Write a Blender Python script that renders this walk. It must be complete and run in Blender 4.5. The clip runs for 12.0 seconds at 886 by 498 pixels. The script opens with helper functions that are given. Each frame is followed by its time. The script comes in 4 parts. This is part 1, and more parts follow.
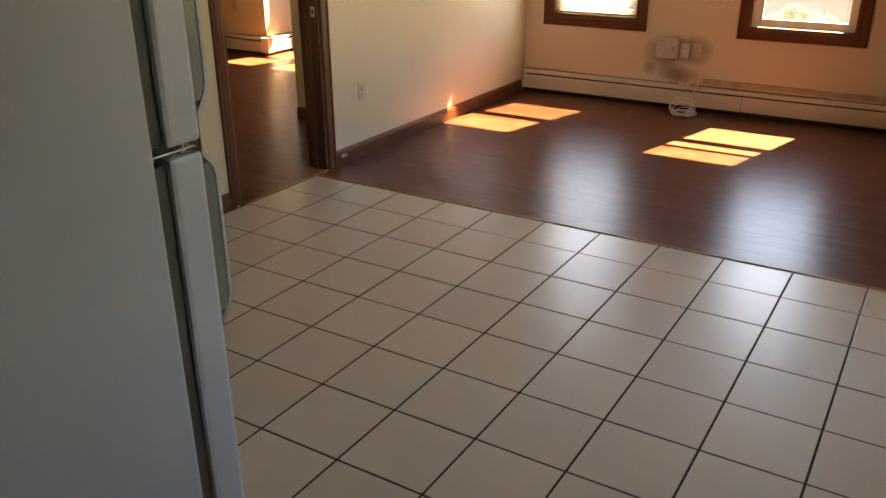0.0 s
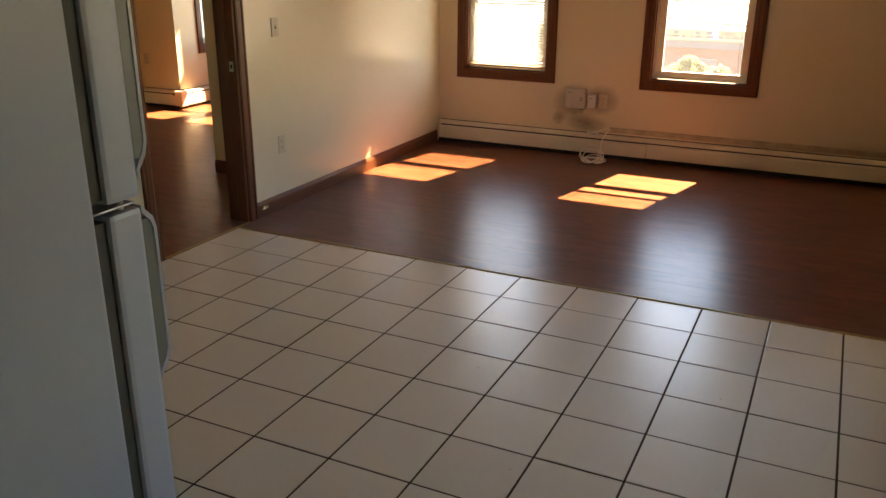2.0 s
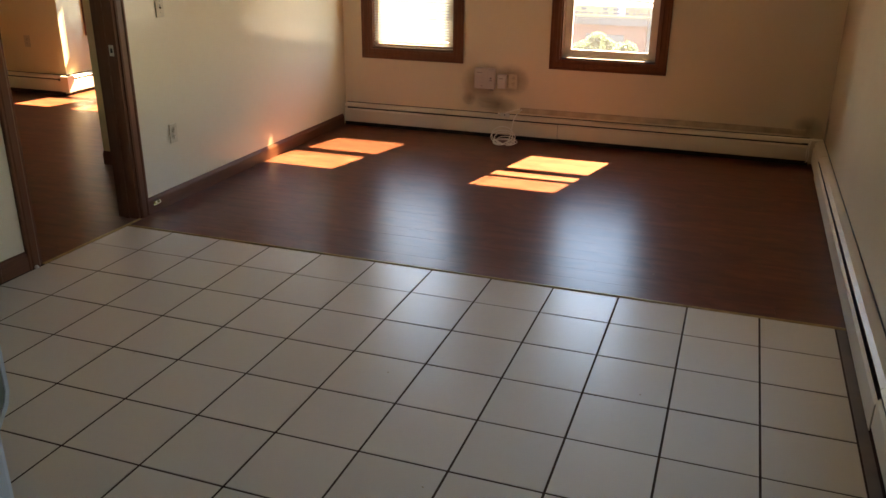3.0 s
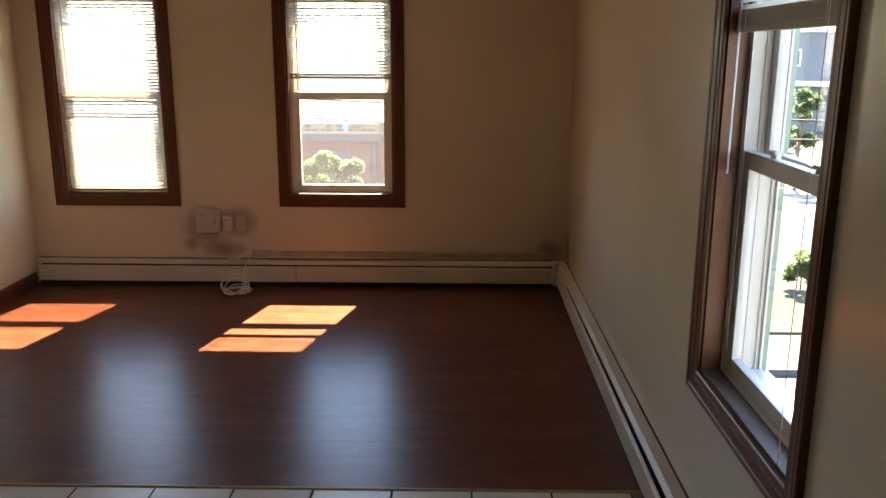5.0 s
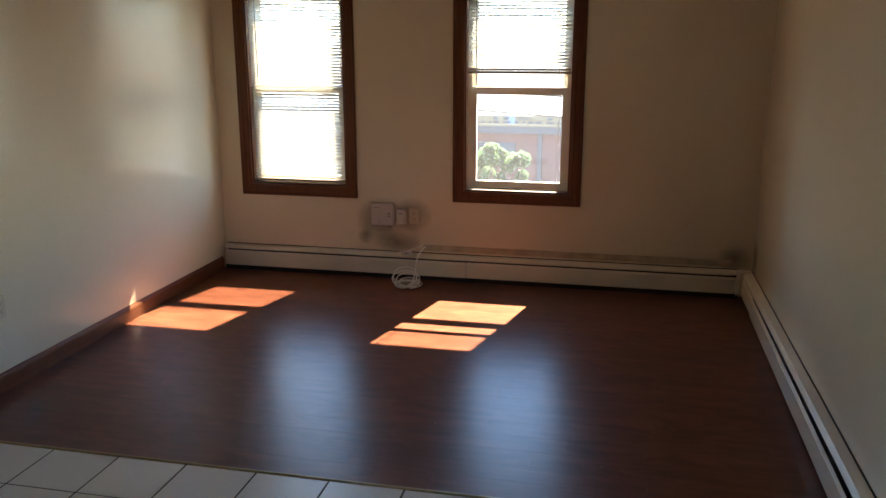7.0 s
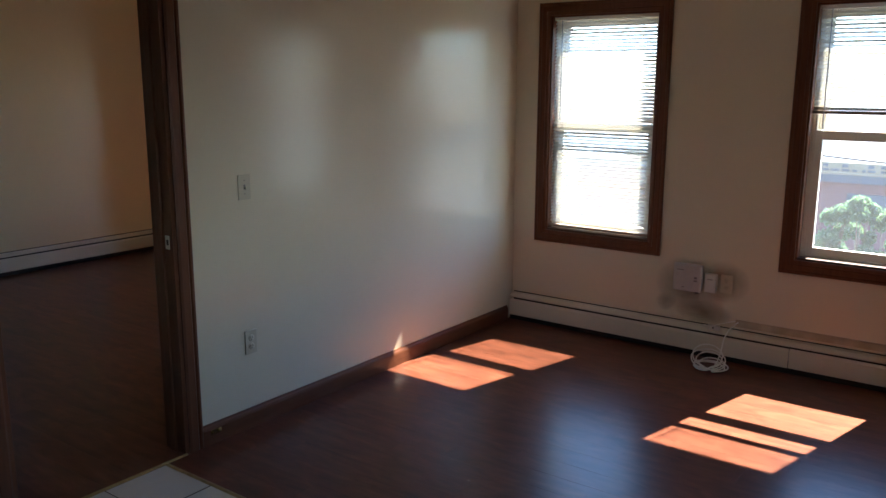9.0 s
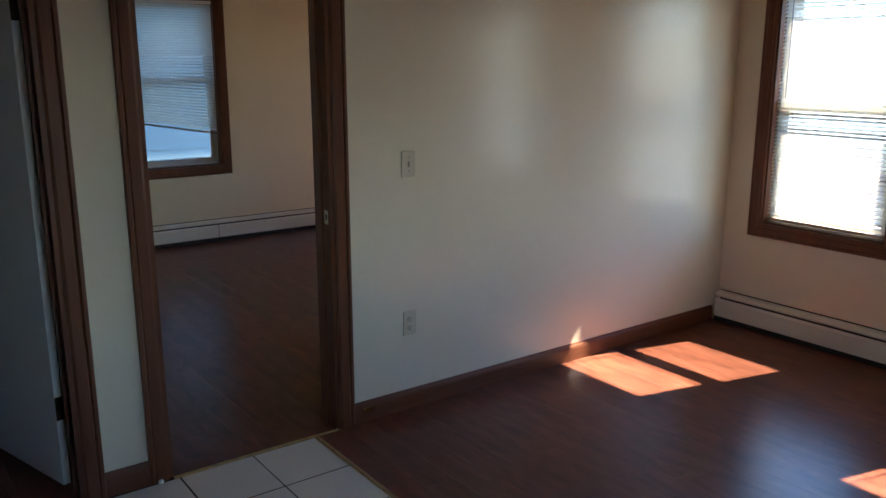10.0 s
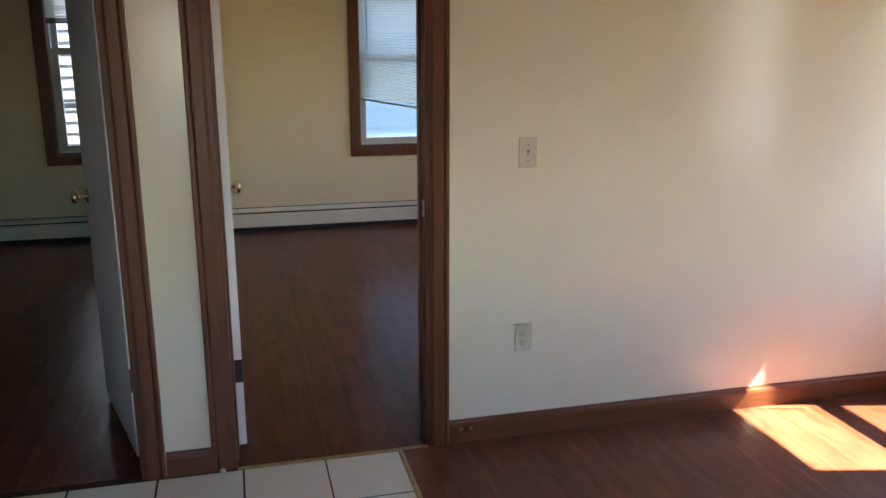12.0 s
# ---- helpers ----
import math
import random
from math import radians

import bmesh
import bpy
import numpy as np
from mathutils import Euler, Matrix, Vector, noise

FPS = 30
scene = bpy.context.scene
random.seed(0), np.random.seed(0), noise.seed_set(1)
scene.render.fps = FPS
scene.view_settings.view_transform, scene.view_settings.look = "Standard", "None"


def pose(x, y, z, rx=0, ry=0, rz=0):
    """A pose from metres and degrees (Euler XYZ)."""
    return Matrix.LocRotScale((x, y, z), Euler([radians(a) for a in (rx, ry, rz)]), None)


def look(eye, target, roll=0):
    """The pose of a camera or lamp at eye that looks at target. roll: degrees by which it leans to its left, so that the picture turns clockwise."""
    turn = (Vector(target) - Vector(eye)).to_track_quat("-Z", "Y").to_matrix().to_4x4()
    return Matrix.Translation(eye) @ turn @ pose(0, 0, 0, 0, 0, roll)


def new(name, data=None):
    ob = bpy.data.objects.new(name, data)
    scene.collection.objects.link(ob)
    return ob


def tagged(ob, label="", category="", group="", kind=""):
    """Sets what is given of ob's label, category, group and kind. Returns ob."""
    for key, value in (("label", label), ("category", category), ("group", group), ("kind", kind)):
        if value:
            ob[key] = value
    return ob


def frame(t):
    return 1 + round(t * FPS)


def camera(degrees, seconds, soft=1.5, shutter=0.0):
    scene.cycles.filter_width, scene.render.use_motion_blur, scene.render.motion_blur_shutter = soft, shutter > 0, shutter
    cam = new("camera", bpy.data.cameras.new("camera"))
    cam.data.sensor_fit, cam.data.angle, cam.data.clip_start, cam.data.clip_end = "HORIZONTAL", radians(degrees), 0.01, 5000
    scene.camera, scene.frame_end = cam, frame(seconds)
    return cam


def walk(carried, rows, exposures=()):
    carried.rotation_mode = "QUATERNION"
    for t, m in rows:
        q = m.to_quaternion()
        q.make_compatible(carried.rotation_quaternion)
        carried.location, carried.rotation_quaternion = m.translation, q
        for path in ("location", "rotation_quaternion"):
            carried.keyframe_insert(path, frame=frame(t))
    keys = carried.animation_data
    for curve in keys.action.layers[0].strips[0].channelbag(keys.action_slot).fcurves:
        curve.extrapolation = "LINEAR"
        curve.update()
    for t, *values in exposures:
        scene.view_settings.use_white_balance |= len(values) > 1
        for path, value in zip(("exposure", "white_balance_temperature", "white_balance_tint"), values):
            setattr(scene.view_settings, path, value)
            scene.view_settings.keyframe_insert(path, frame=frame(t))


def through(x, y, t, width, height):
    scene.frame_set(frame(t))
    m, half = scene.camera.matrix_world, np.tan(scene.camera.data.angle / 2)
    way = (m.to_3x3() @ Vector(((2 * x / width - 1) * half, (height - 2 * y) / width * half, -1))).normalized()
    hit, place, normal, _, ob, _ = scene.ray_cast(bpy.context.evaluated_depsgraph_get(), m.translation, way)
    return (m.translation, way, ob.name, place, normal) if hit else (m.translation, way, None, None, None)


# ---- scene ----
cam = camera(56.6, 12.0)
PATH = [
    (0, (0.426, -3.385, 1.551), (-0.542, -1.82, 0.766), -0.3),
    (0.5, (0.431, -3.431, 1.598), (-0.487, -1.811, 0.869), 0.0),
    (1, (0.434, -3.441, 1.573), (-0.469, -1.796, 0.88), 0.0),
    (1.5, (0.427, -3.457, 1.576), (-0.433, -1.785, 0.895), 0.3),
    (2, (0.431, -3.47, 1.579), (-0.38, -1.772, 0.903), 0.3),
    (2.5, (0.412, -3.441, 1.566), (-0.324, -1.734, 0.828), -0.0),
    (3, (0.386, -3.239, 1.566), (-0.235, -1.481, 0.844), 0.5),
    (3.5, (0.355, -2.976, 1.571), (-0.06, -1.131, 0.919), -0.4),
    (3.7, (0.34, -2.933, 1.582), (-0.01, -1.081, 0.912), -0.5),
    (5.3, (0.196, -2.547, 1.646), (0.209, -0.595, 1.211), 0.6),
    (5.5, (0.17, -2.568, 1.642), (0.196, -0.614, 1.212), 0.8),
    (6, (0.141, -2.566, 1.647), (0.122, -0.611, 1.226), 1.0),
    (6.5, (0.104, -2.549, 1.636), (-0.056, -0.604, 1.196), 0.9),
    (7, (0.132, -2.453, 1.662), (-0.278, -0.557, 1.174), -0.0),
    (7.2, (0.114, -2.35, 1.651), (-0.409, -0.479, 1.173), 0.2),
    (8.8, (0.131, -1.782, 1.626), (-0.936, -0.134, 1.246), 0.7),
    (9, (0.158, -1.651, 1.621), (-1.004, -0.073, 1.221), 0.2),
    (9.5, (0.259, -1.405, 1.627), (-1.215, -0.119, 1.211), 0.7),
    (10, (0.239, -1.208, 1.6), (-1.334, -0.059, 1.149), -0.0),
    (10.5, (0.174, -0.982, 1.59), (-1.485, 0.044, 1.151), 1.0),
    (11, (0.187, -0.758, 1.593), (-1.579, 0.077, 1.163), -0.4),
    (11.5, (0.23, -0.499, 1.588), (-1.637, 0.059, 1.136), 1.0),
    (12, (0.133, -0.262, 1.554), (-1.747, 0.212, 1.063), 0.0),
]
EXPOSURES = [(0, 4.65, 13800, 23), (2.5, 4.35, 12500, 19), (3.5, 4.3, 9600, 14), (5.5, 3.85, 8900, 16), (7, 3.9, 7600, 9), (9, 3.58, 6200, 8), (9.6, 3.57, 6200, 8), (10.5, 4.45, 6400, 8), (11, 4.53, 6700, 9), (11.5, 4.75, 7200, 13), (12, 4.9, 7300, 14)]
walk(cam, [(t, look(eye, target, roll)) for t, eye, target, roll in PATH], EXPOSURES)

# ---- world, sun ----
SUN_DIR = Vector((0.234, 1.0, 1.28)).normalized()
world = bpy.data.worlds.new("world")
scene.world = world
world.use_nodes = True
wn = world.node_tree
sky = wn.nodes.new("ShaderNodeTexSky")
sky.sky_type = "NISHITA"
sky.sun_disc = False
sky.sun_elevation = math.asin(SUN_DIR.z)
sky.sun_rotation = math.atan2(SUN_DIR.x, SUN_DIR.y)
sky.dust_density = 0.0
sky.ozone_density = 6.0
wn.links.new(sky.outputs[0], wn.nodes["Background"].inputs[0])
wn.nodes["Background"].inputs[1].default_value = 0.15
sun = new("sun", bpy.data.lights.new("sun", "SUN"))
sun.data.energy = 5.0
sun.data.angle = radians(0.5)
sun.data.color = (1.0, 0.9, 0.76)
sun.matrix_world = look(SUN_DIR * 30, (0, 0, 0))

# ---- materials ----
def material(name, color, rough=0.5, metal=0.0, spec=0.5, noise_scale=0.0, vary=0.0, bump=0.0, bump_scale=60.0, rand=0.0, rough_vary=0.0):
    m = bpy.data.materials.new(name)
    m.use_nodes = True
    nt = m.node_tree
    b = nt.nodes["Principled BSDF"]
    b.inputs["Base Color"].default_value = (*color, 1)
    b.inputs["Roughness"].default_value = rough
    b.inputs["Metallic"].default_value = metal
    b.inputs["Specular IOR Level"].default_value = spec
    tc = nt.nodes.new("ShaderNodeTexCoord")
    coord = tc.outputs["Object"]
    last = None
    if rand:
        oi = nt.nodes.new("ShaderNodeObjectInfo")
        cx = nt.nodes.new("ShaderNodeCombineXYZ")
        for k in range(3):
            nt.links.new(oi.outputs["Random"], cx.inputs[k])
        ad = nt.nodes.new("ShaderNodeVectorMath")
        ad.operation = "MULTIPLY_ADD"
        nt.links.new(cx.outputs[0], ad.inputs[0])
        ad.inputs[1].default_value = (41, 29, 17)
        nt.links.new(coord, ad.inputs[2])
        coord = ad.outputs[0]
    if vary:
        n1 = nt.nodes.new("ShaderNodeTexNoise")
        n1.inputs["Scale"].default_value = noise_scale
        n1.inputs["Detail"].default_value = 6
        nt.links.new(coord, n1.inputs["Vector"])
        mr = nt.nodes.new("ShaderNodeMapRange")
        mr.inputs["From Min"].default_value, mr.inputs["From Max"].default_value = 0.3, 0.7
        mr.inputs["To Min"].default_value, mr.inputs["To Max"].default_value = 1 - vary, 1 + vary * 0.5
        nt.links.new(n1.outputs["Fac"], mr.inputs["Value"])
        last = mr.outputs[0]
        if rough_vary:
            r2 = nt.nodes.new("ShaderNodeMapRange")
            r2.inputs["To Min"].default_value, r2.inputs["To Max"].default_value = rough - rough_vary, rough + rough_vary
            nt.links.new(n1.outputs["Fac"], r2.inputs["Value"])
            nt.links.new(r2.outputs[0], b.inputs["Roughness"])
    if rand:
        m2 = nt.nodes.new("ShaderNodeMapRange")
        m2.inputs["To Min"].default_value, m2.inputs["To Max"].default_value = 1 - rand, 1 + rand * 0.6
        nt.links.new(oi.outputs["Random"], m2.inputs["Value"])
        if last:
            mm = nt.nodes.new("ShaderNodeMath")
            mm.operation = "MULTIPLY"
            nt.links.new(last, mm.inputs[0])
            nt.links.new(m2.outputs[0], mm.inputs[1])
            last = mm.outputs[0]
        else:
            last = m2.outputs[0]
    if last:
        vm = nt.nodes.new("ShaderNodeVectorMath")
        vm.operation = "SCALE"
        vm.inputs[0].default_value = color
        nt.links.new(last, vm.inputs["Scale"])
        nt.links.new(vm.outputs[0], b.inputs["Base Color"])
    if bump:
        nb = nt.nodes.new("ShaderNodeTexNoise")
        nb.inputs["Scale"].default_value = bump_scale
        nb.inputs["Detail"].default_value = 4
        nt.links.new(coord, nb.inputs["Vector"])
        bp = nt.nodes.new("ShaderNodeBump")
        bp.inputs["Strength"].default_value = bump
        bp.inputs["Distance"].default_value = 0.004
        nt.links.new(nb.outputs["Fac"], bp.inputs["Height"])
        nt.links.new(bp.outputs[0], b.inputs["Normal"])
    return m


def wood(name, dark, light, rough, axis, rand=0.0, stretch=14.0, scale=3.0, bump=0.05, coat=0.0, distort=0.4, mottle=0.0):
    """Grain running along the axis (0 x, 1 y, 2 z)."""
    m = bpy.data.materials.new(name)
    m.use_nodes = True
    nt = m.node_tree
    b = nt.nodes["Principled BSDF"]
    b.inputs["Roughness"].default_value = rough
    b.inputs["Coat Weight"].default_value = coat
    b.inputs["Coat Roughness"].default_value = 0.25
    tc = nt.nodes.new("ShaderNodeTexCoord")
    geo = nt.nodes.new("ShaderNodeNewGeometry")
    mp = nt.nodes.new("ShaderNodeMapping")
    sc = [stretch] * 3
    sc[axis] = 1.0
    mp.inputs["Scale"].default_value = sc
    src = tc.outputs["Object"]
    if rand:
        oi = nt.nodes.new("ShaderNodeObjectInfo")
        ad = nt.nodes.new("ShaderNodeVectorMath")
        ad.operation = "MULTIPLY_ADD"
        cx = nt.nodes.new("ShaderNodeCombineXYZ")
        for k in range(3):
            nt.links.new(oi.outputs["Random"], cx.inputs[k])
        nt.links.new(cx.outputs[0], ad.inputs[0])
        ad.inputs[1].default_value = (37, 23, 11)
        nt.links.new(src, ad.inputs[2])
        src = ad.outputs[0]
    nt.links.new(src, mp.inputs["Vector"])
    n1 = nt.nodes.new("ShaderNodeTexNoise")
    n1.inputs["Scale"].default_value = scale
    n1.inputs["Detail"].default_value = 8
    n1.inputs["Roughness"].default_value = 0.65
    n1.inputs["Distortion"].default_value = distort
    nt.links.new(mp.outputs[0], n1.inputs["Vector"])
    cr = nt.nodes.new("ShaderNodeValToRGB")
    cr.color_ramp.elements[0].position, cr.color_ramp.elements[1].position = 0.2, 0.85
    cr.color_ramp.elements[0].color = (*dark, 1)
    cr.color_ramp.elements[1].color = (*light, 1)
    nt.links.new(n1.outputs["Fac"], cr.inputs["Fac"])
    out = cr.outputs["Color"]
    if rand:
        mr = nt.nodes.new("ShaderNodeMapRange")
        mr.inputs["To Min"].default_value, mr.inputs["To Max"].default_value = 1 - rand, 1 + rand
        nt.links.new(oi.outputs["Random"], mr.inputs["Value"])
        vm = nt.nodes.new("ShaderNodeVectorMath")
        vm.operation = "SCALE"
        nt.links.new(out, vm.inputs[0])
        nt.links.new(mr.outputs[0], vm.inputs["Scale"])
        out = vm.outputs[0]
    if mottle:
        mp2 = nt.nodes.new("ShaderNodeMapping")
        mp2.inputs["Scale"].default_value = (1.0, 2.6, 1.0)
        nt.links.new(src, mp2.inputs["Vector"])
        n3 = nt.nodes.new("ShaderNodeTexNoise")
        n3.inputs["Scale"].default_value = 4.5
        n3.inputs["Detail"].default_value = 5
        n3.inputs["Distortion"].default_value = 1.2
        nt.links.new(mp2.outputs[0], n3.inputs["Vector"])
        m3_ = nt.nodes.new("ShaderNodeMapRange")
        m3_.inputs["From Min"].default_value, m3_.inputs["From Max"].default_value = 0.3, 0.7
        m3_.inputs["To Min"].default_value, m3_.inputs["To Max"].default_value = 1 - mottle, 1 + mottle
        nt.links.new(n3.outputs["Fac"], m3_.inputs["Value"])
        v3 = nt.nodes.new("ShaderNodeVectorMath")
        v3.operation = "SCALE"
        nt.links.new(out, v3.inputs[0])
        nt.links.new(m3_.outputs[0], v3.inputs["Scale"])
        out = v3.outputs[0]
    nt.links.new(out, b.inputs["Base Color"])
    n2 = nt.nodes.new("ShaderNodeTexNoise")
    n2.inputs["Scale"].default_value = 1.7
    nt.links.new(tc.outputs["Object"], n2.inputs["Vector"])
    r2 = nt.nodes.new("ShaderNodeMapRange")
    r2.inputs["To Min"].default_value, r2.inputs["To Max"].default_value = rough - 0.01, rough + 0.03
    nt.links.new(n2.outputs["Fac"], r2.inputs["Value"])
    nt.links.new(r2.outputs[0], b.inputs["Roughness"])
    bp = nt.nodes.new("ShaderNodeBump")
    bp.inputs["Strength"].default_value = bump
    bp.inputs["Distance"].default_value = 0.002
    nt.links.new(n1.outputs["Fac"], bp.inputs["Height"])
    nt.links.new(bp.outputs[0], b.inputs["Normal"])
    return m


def glass_material(name, haze):
    m = bpy.data.materials.new(name)
    m.use_nodes = True
    nt = m.node_tree
    nt.nodes.remove(nt.nodes["Principled BSDF"])
    tr = nt.nodes.new("ShaderNodeBsdfTransparent")
    tr.inputs[0].default_value = (0.95, 0.97, 0.97, 1)
    gl = nt.nodes.new("ShaderNodeBsdfGlossy")
    gl.inputs["Roughness"].default_value = 0.02
    lw = nt.nodes.new("ShaderNodeLayerWeight")
    lw.inputs["Blend"].default_value = 0.5
    pw = nt.nodes.new("ShaderNodeMath")
    pw.operation = "POWER"
    pw.inputs[1].default_value = 5.0
    fr = nt.nodes.new("ShaderNodeMath")
    fr.operation = "MULTIPLY_ADD"
    fr.inputs[1].default_value = 0.9
    fr.inputs[2].default_value = 0.03
    nt.links.new(lw.outputs["Facing"], pw.inputs[0])
    nt.links.new(pw.outputs[0], fr.inputs[0])
    mx = nt.nodes.new("ShaderNodeMixShader")
    nt.links.new(fr.outputs[0], mx.inputs[0])
    nt.links.new(tr.outputs[0], mx.inputs[1])
    nt.links.new(gl.outputs[0], mx.inputs[2])
    # translucent film that paints a veil of camera glare over the view
    film = nt.nodes.new("ShaderNodeBsdfTranslucent")
    film.inputs[0].default_value = (0.9, 0.9, 0.92, 1)
    hazed = nt.nodes.new("ShaderNodeMixShader")
    hazed.inputs[0].default_value = haze
    nt.links.new(mx.outputs[0], hazed.inputs[1])
    nt.links.new(film.outputs[0], hazed.inputs[2])
    nt.links.new(hazed.outputs[0], nt.nodes["Material Output"].inputs[0])
    return m


def slat_material(name, through):
    m = bpy.data.materials.new(name)
    m.use_nodes = True
    nt = m.node_tree
    b = nt.nodes["Principled BSDF"]
    b.inputs["Base Color"].default_value = (0.78, 0.76, 0.7, 1)
    b.inputs["Roughness"].default_value = 0.4
    tl = nt.nodes.new("ShaderNodeBsdfTranslucent")
    tl.inputs[0].default_value = (0.85, 0.84, 0.79, 1)
    mx = nt.nodes.new("ShaderNodeMixShader")
    mx.inputs[0].default_value = through
    nt.links.new(b.outputs[0], mx.inputs[1])
    nt.links.new(tl.outputs[0], mx.inputs[2])
    nt.links.new(mx.outputs[0], nt.nodes["Material Output"].inputs[0])
    return m


def siding_material(name, color):
    return material(name, color, 0.6, noise_scale=2.0, vary=0.08, bump=0.1, bump_scale=40)


M_WALL = material("cream_wall_paint", (0.70, 0.62, 0.46), 0.2, spec=0.5, noise_scale=1.1, vary=0.05, bump=0.03, bump_scale=25, rough_vary=0.04)
M_WALL_B = material("bedroom_wall_paint", (0.72, 0.60, 0.385), 0.38, noise_scale=1.1, vary=0.05, bump=0.12, bump_scale=35)
M_CEIL = material("white_ceiling_paint", (0.78, 0.75, 0.68), 0.8, noise_scale=2, vary=0.04, bump=0.1)
M_TRIM = wood("stained_trim", (0.092, 0.030, 0.0135), (0.172, 0.063, 0.028), 0.38, 2, stretch=10, scale=4)
M_TRIM_H = wood("stained_trim_level", (0.092, 0.030, 0.0135), (0.172, 0.063, 0.028), 0.38, 0, stretch=10, scale=4)
for _m in (M_TRIM, M_TRIM_H):
    _m.node_tree.nodes["Principled BSDF"].inputs["Specular IOR Level"].default_value = 0.3
M_FLOOR = wood("cherry_laminate", (0.080, 0.024, 0.013), (0.170, 0.056, 0.030), 0.28, 0, rand=0.05, stretch=16, scale=1.5, bump=0.0, distort=0.3, mottle=0.3)
M_FLOOR.node_tree.nodes["Principled BSDF"].inputs["Specular IOR Level"].default_value = 0.19
M_TILE = material("glazed_floor_tile", (0.63, 0.57, 0.465), 0.27, spec=0.35, bump=0.01, bump_scale=8, rand=0.05)
M_FLOOR_EDGE = material("worn_edge_board", (0.16, 0.12, 0.09), 0.6, noise_scale=6, vary=0.3)
M_GROUT = material("brown_grout", (0.068, 0.04, 0.027), 0.9, spec=0.1, noise_scale=20, vary=0.3, bump=0.4, bump_scale=200)
M_BRASS_STRIP = material("worn_gold_strip", (0.35, 0.24, 0.1), 0.45, metal=0.3, noise_scale=30, vary=0.25, bump=0.1)
M_HEATER = material("heater_enamel", (0.7, 0.63, 0.5), 0.4, noise_scale=3, vary=0.08, bump=0.05, bump_scale=20)
# near-black: shade in and under the heater is put into this colour
M_DARK = material("heater_inside_shade", (0.03, 0.025, 0.02), 0.8, noise_scale=10, vary=0.3)
M_FIN = material("heater_fins", (0.3, 0.3, 0.3), 0.4, metal=0.9, noise_scale=10, vary=0.2)
# white enamel; the cool, dim daylight on it is put into this blue-grey
M_FRIDGE = material("fridge_enamel_cool_light", (0.44, 0.53, 0.62), 0.36, noise_scale=2, vary=0.03, bump=0.07, bump_scale=260)
M_GASKET = material("gasket_rubber", (0.07, 0.078, 0.072), 0.6, noise_scale=20, vary=0.15)
M_HANDLE_IN = material("fridge_handle_plastic", (0.17, 0.20, 0.185), 0.4, noise_scale=20, vary=0.05)
M_STEEL = material("hinge_steel", (0.6, 0.58, 0.52), 0.3, metal=1.0, noise_scale=20, vary=0.1)
M_BRASS = material("polished_brass", (0.62, 0.49, 0.28), 0.22, metal=1.0, noise_scale=20, vary=0.08)
M_BRONZE = material("dark_bronze_hinge", (0.04, 0.03, 0.025), 0.4, metal=0.6, noise_scale=30, vary=0.2)
M_DOOR = material("white_door_paint", (0.74, 0.72, 0.7), 0.4, noise_scale=2, vary=0.04, bump=0.06, bump_scale=30)
M_VINYL = material("cream_vinyl_sash", (0.72, 0.68, 0.58), 0.4, noise_scale=6, vary=0.06)
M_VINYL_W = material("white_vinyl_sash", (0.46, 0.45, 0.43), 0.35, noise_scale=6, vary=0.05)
M_OUTER = material("green_outer_trim", (0.16, 0.24, 0.19), 0.5, noise_scale=6, vary=0.08)
M_SLAT = slat_material("blind_slat", 0.36)
M_SLAT_B = slat_material("thin_blind_slat", 0.85)
M_SILL = material("worn_dark_sill", (0.07, 0.035, 0.022), 0.5, noise_scale=8, vary=0.3)
M_RAIL = material("blind_rail", (0.27, 0.22, 0.17), 0.45, noise_scale=20, vary=0.1)
M_GLASS = glass_material("window_glass", 0.0)
# film share chosen to wash out the view like lens haze
M_GLASS_HAZE = glass_material("hazy_window_glass", 0.011)
M_WAND = material("clear_grey_wand", (0.45, 0.47, 0.5), 0.25, noise_scale=20, vary=0.05)
M_IVORY = material("ivory_plate", (0.52, 0.45, 0.32), 0.35, noise_scale=20, vary=0.04)
M_WHITE_P = material("white_plastic", (0.6, 0.58, 0.54), 0.4, noise_scale=20, vary=0.05)
M_BOX = material("yellowed_white_plastic", (0.5, 0.47, 0.43), 0.45, noise_scale=20, vary=0.08)
M_BLACK = material("black_plastic", (0.02, 0.02, 0.02), 0.5, noise_scale=20, vary=0.1)
M_GREY_P = material("grey_print", (0.2, 0.18, 0.18), 0.5, noise_scale=20, vary=0.1)
M_CABLE = material("white_cable", (0.82, 0.79, 0.72), 0.45, noise_scale=20, vary=0.05)
M_CHANNEL = material("grimy_channel_paint", (0.46, 0.38, 0.26), 0.4, noise_scale=9, vary=0.3)
M_STAIN = material("wall_smudge", (0.42, 0.3, 0.18), 0.5, noise_scale=14, vary=0.25)


# ---- mesh helpers ----
def mesh_ob(name, bm, mat, parent=None, label=""):
    me = bpy.data.meshes.new(name)
    bm.normal_update()
    bm.to_mesh(me)
    bm.free()
    mats = mat if isinstance(mat, (list, tuple)) else [mat]
    for m in mats:
        me.materials.append(m)
    ob = new(name, me)
    if parent:
        ob.parent = parent
    if label:
        ob["label"] = label
    return ob


def part(name, bm, mat, parent, label=""):
    return mesh_ob(name, bm, mat, parent, label)


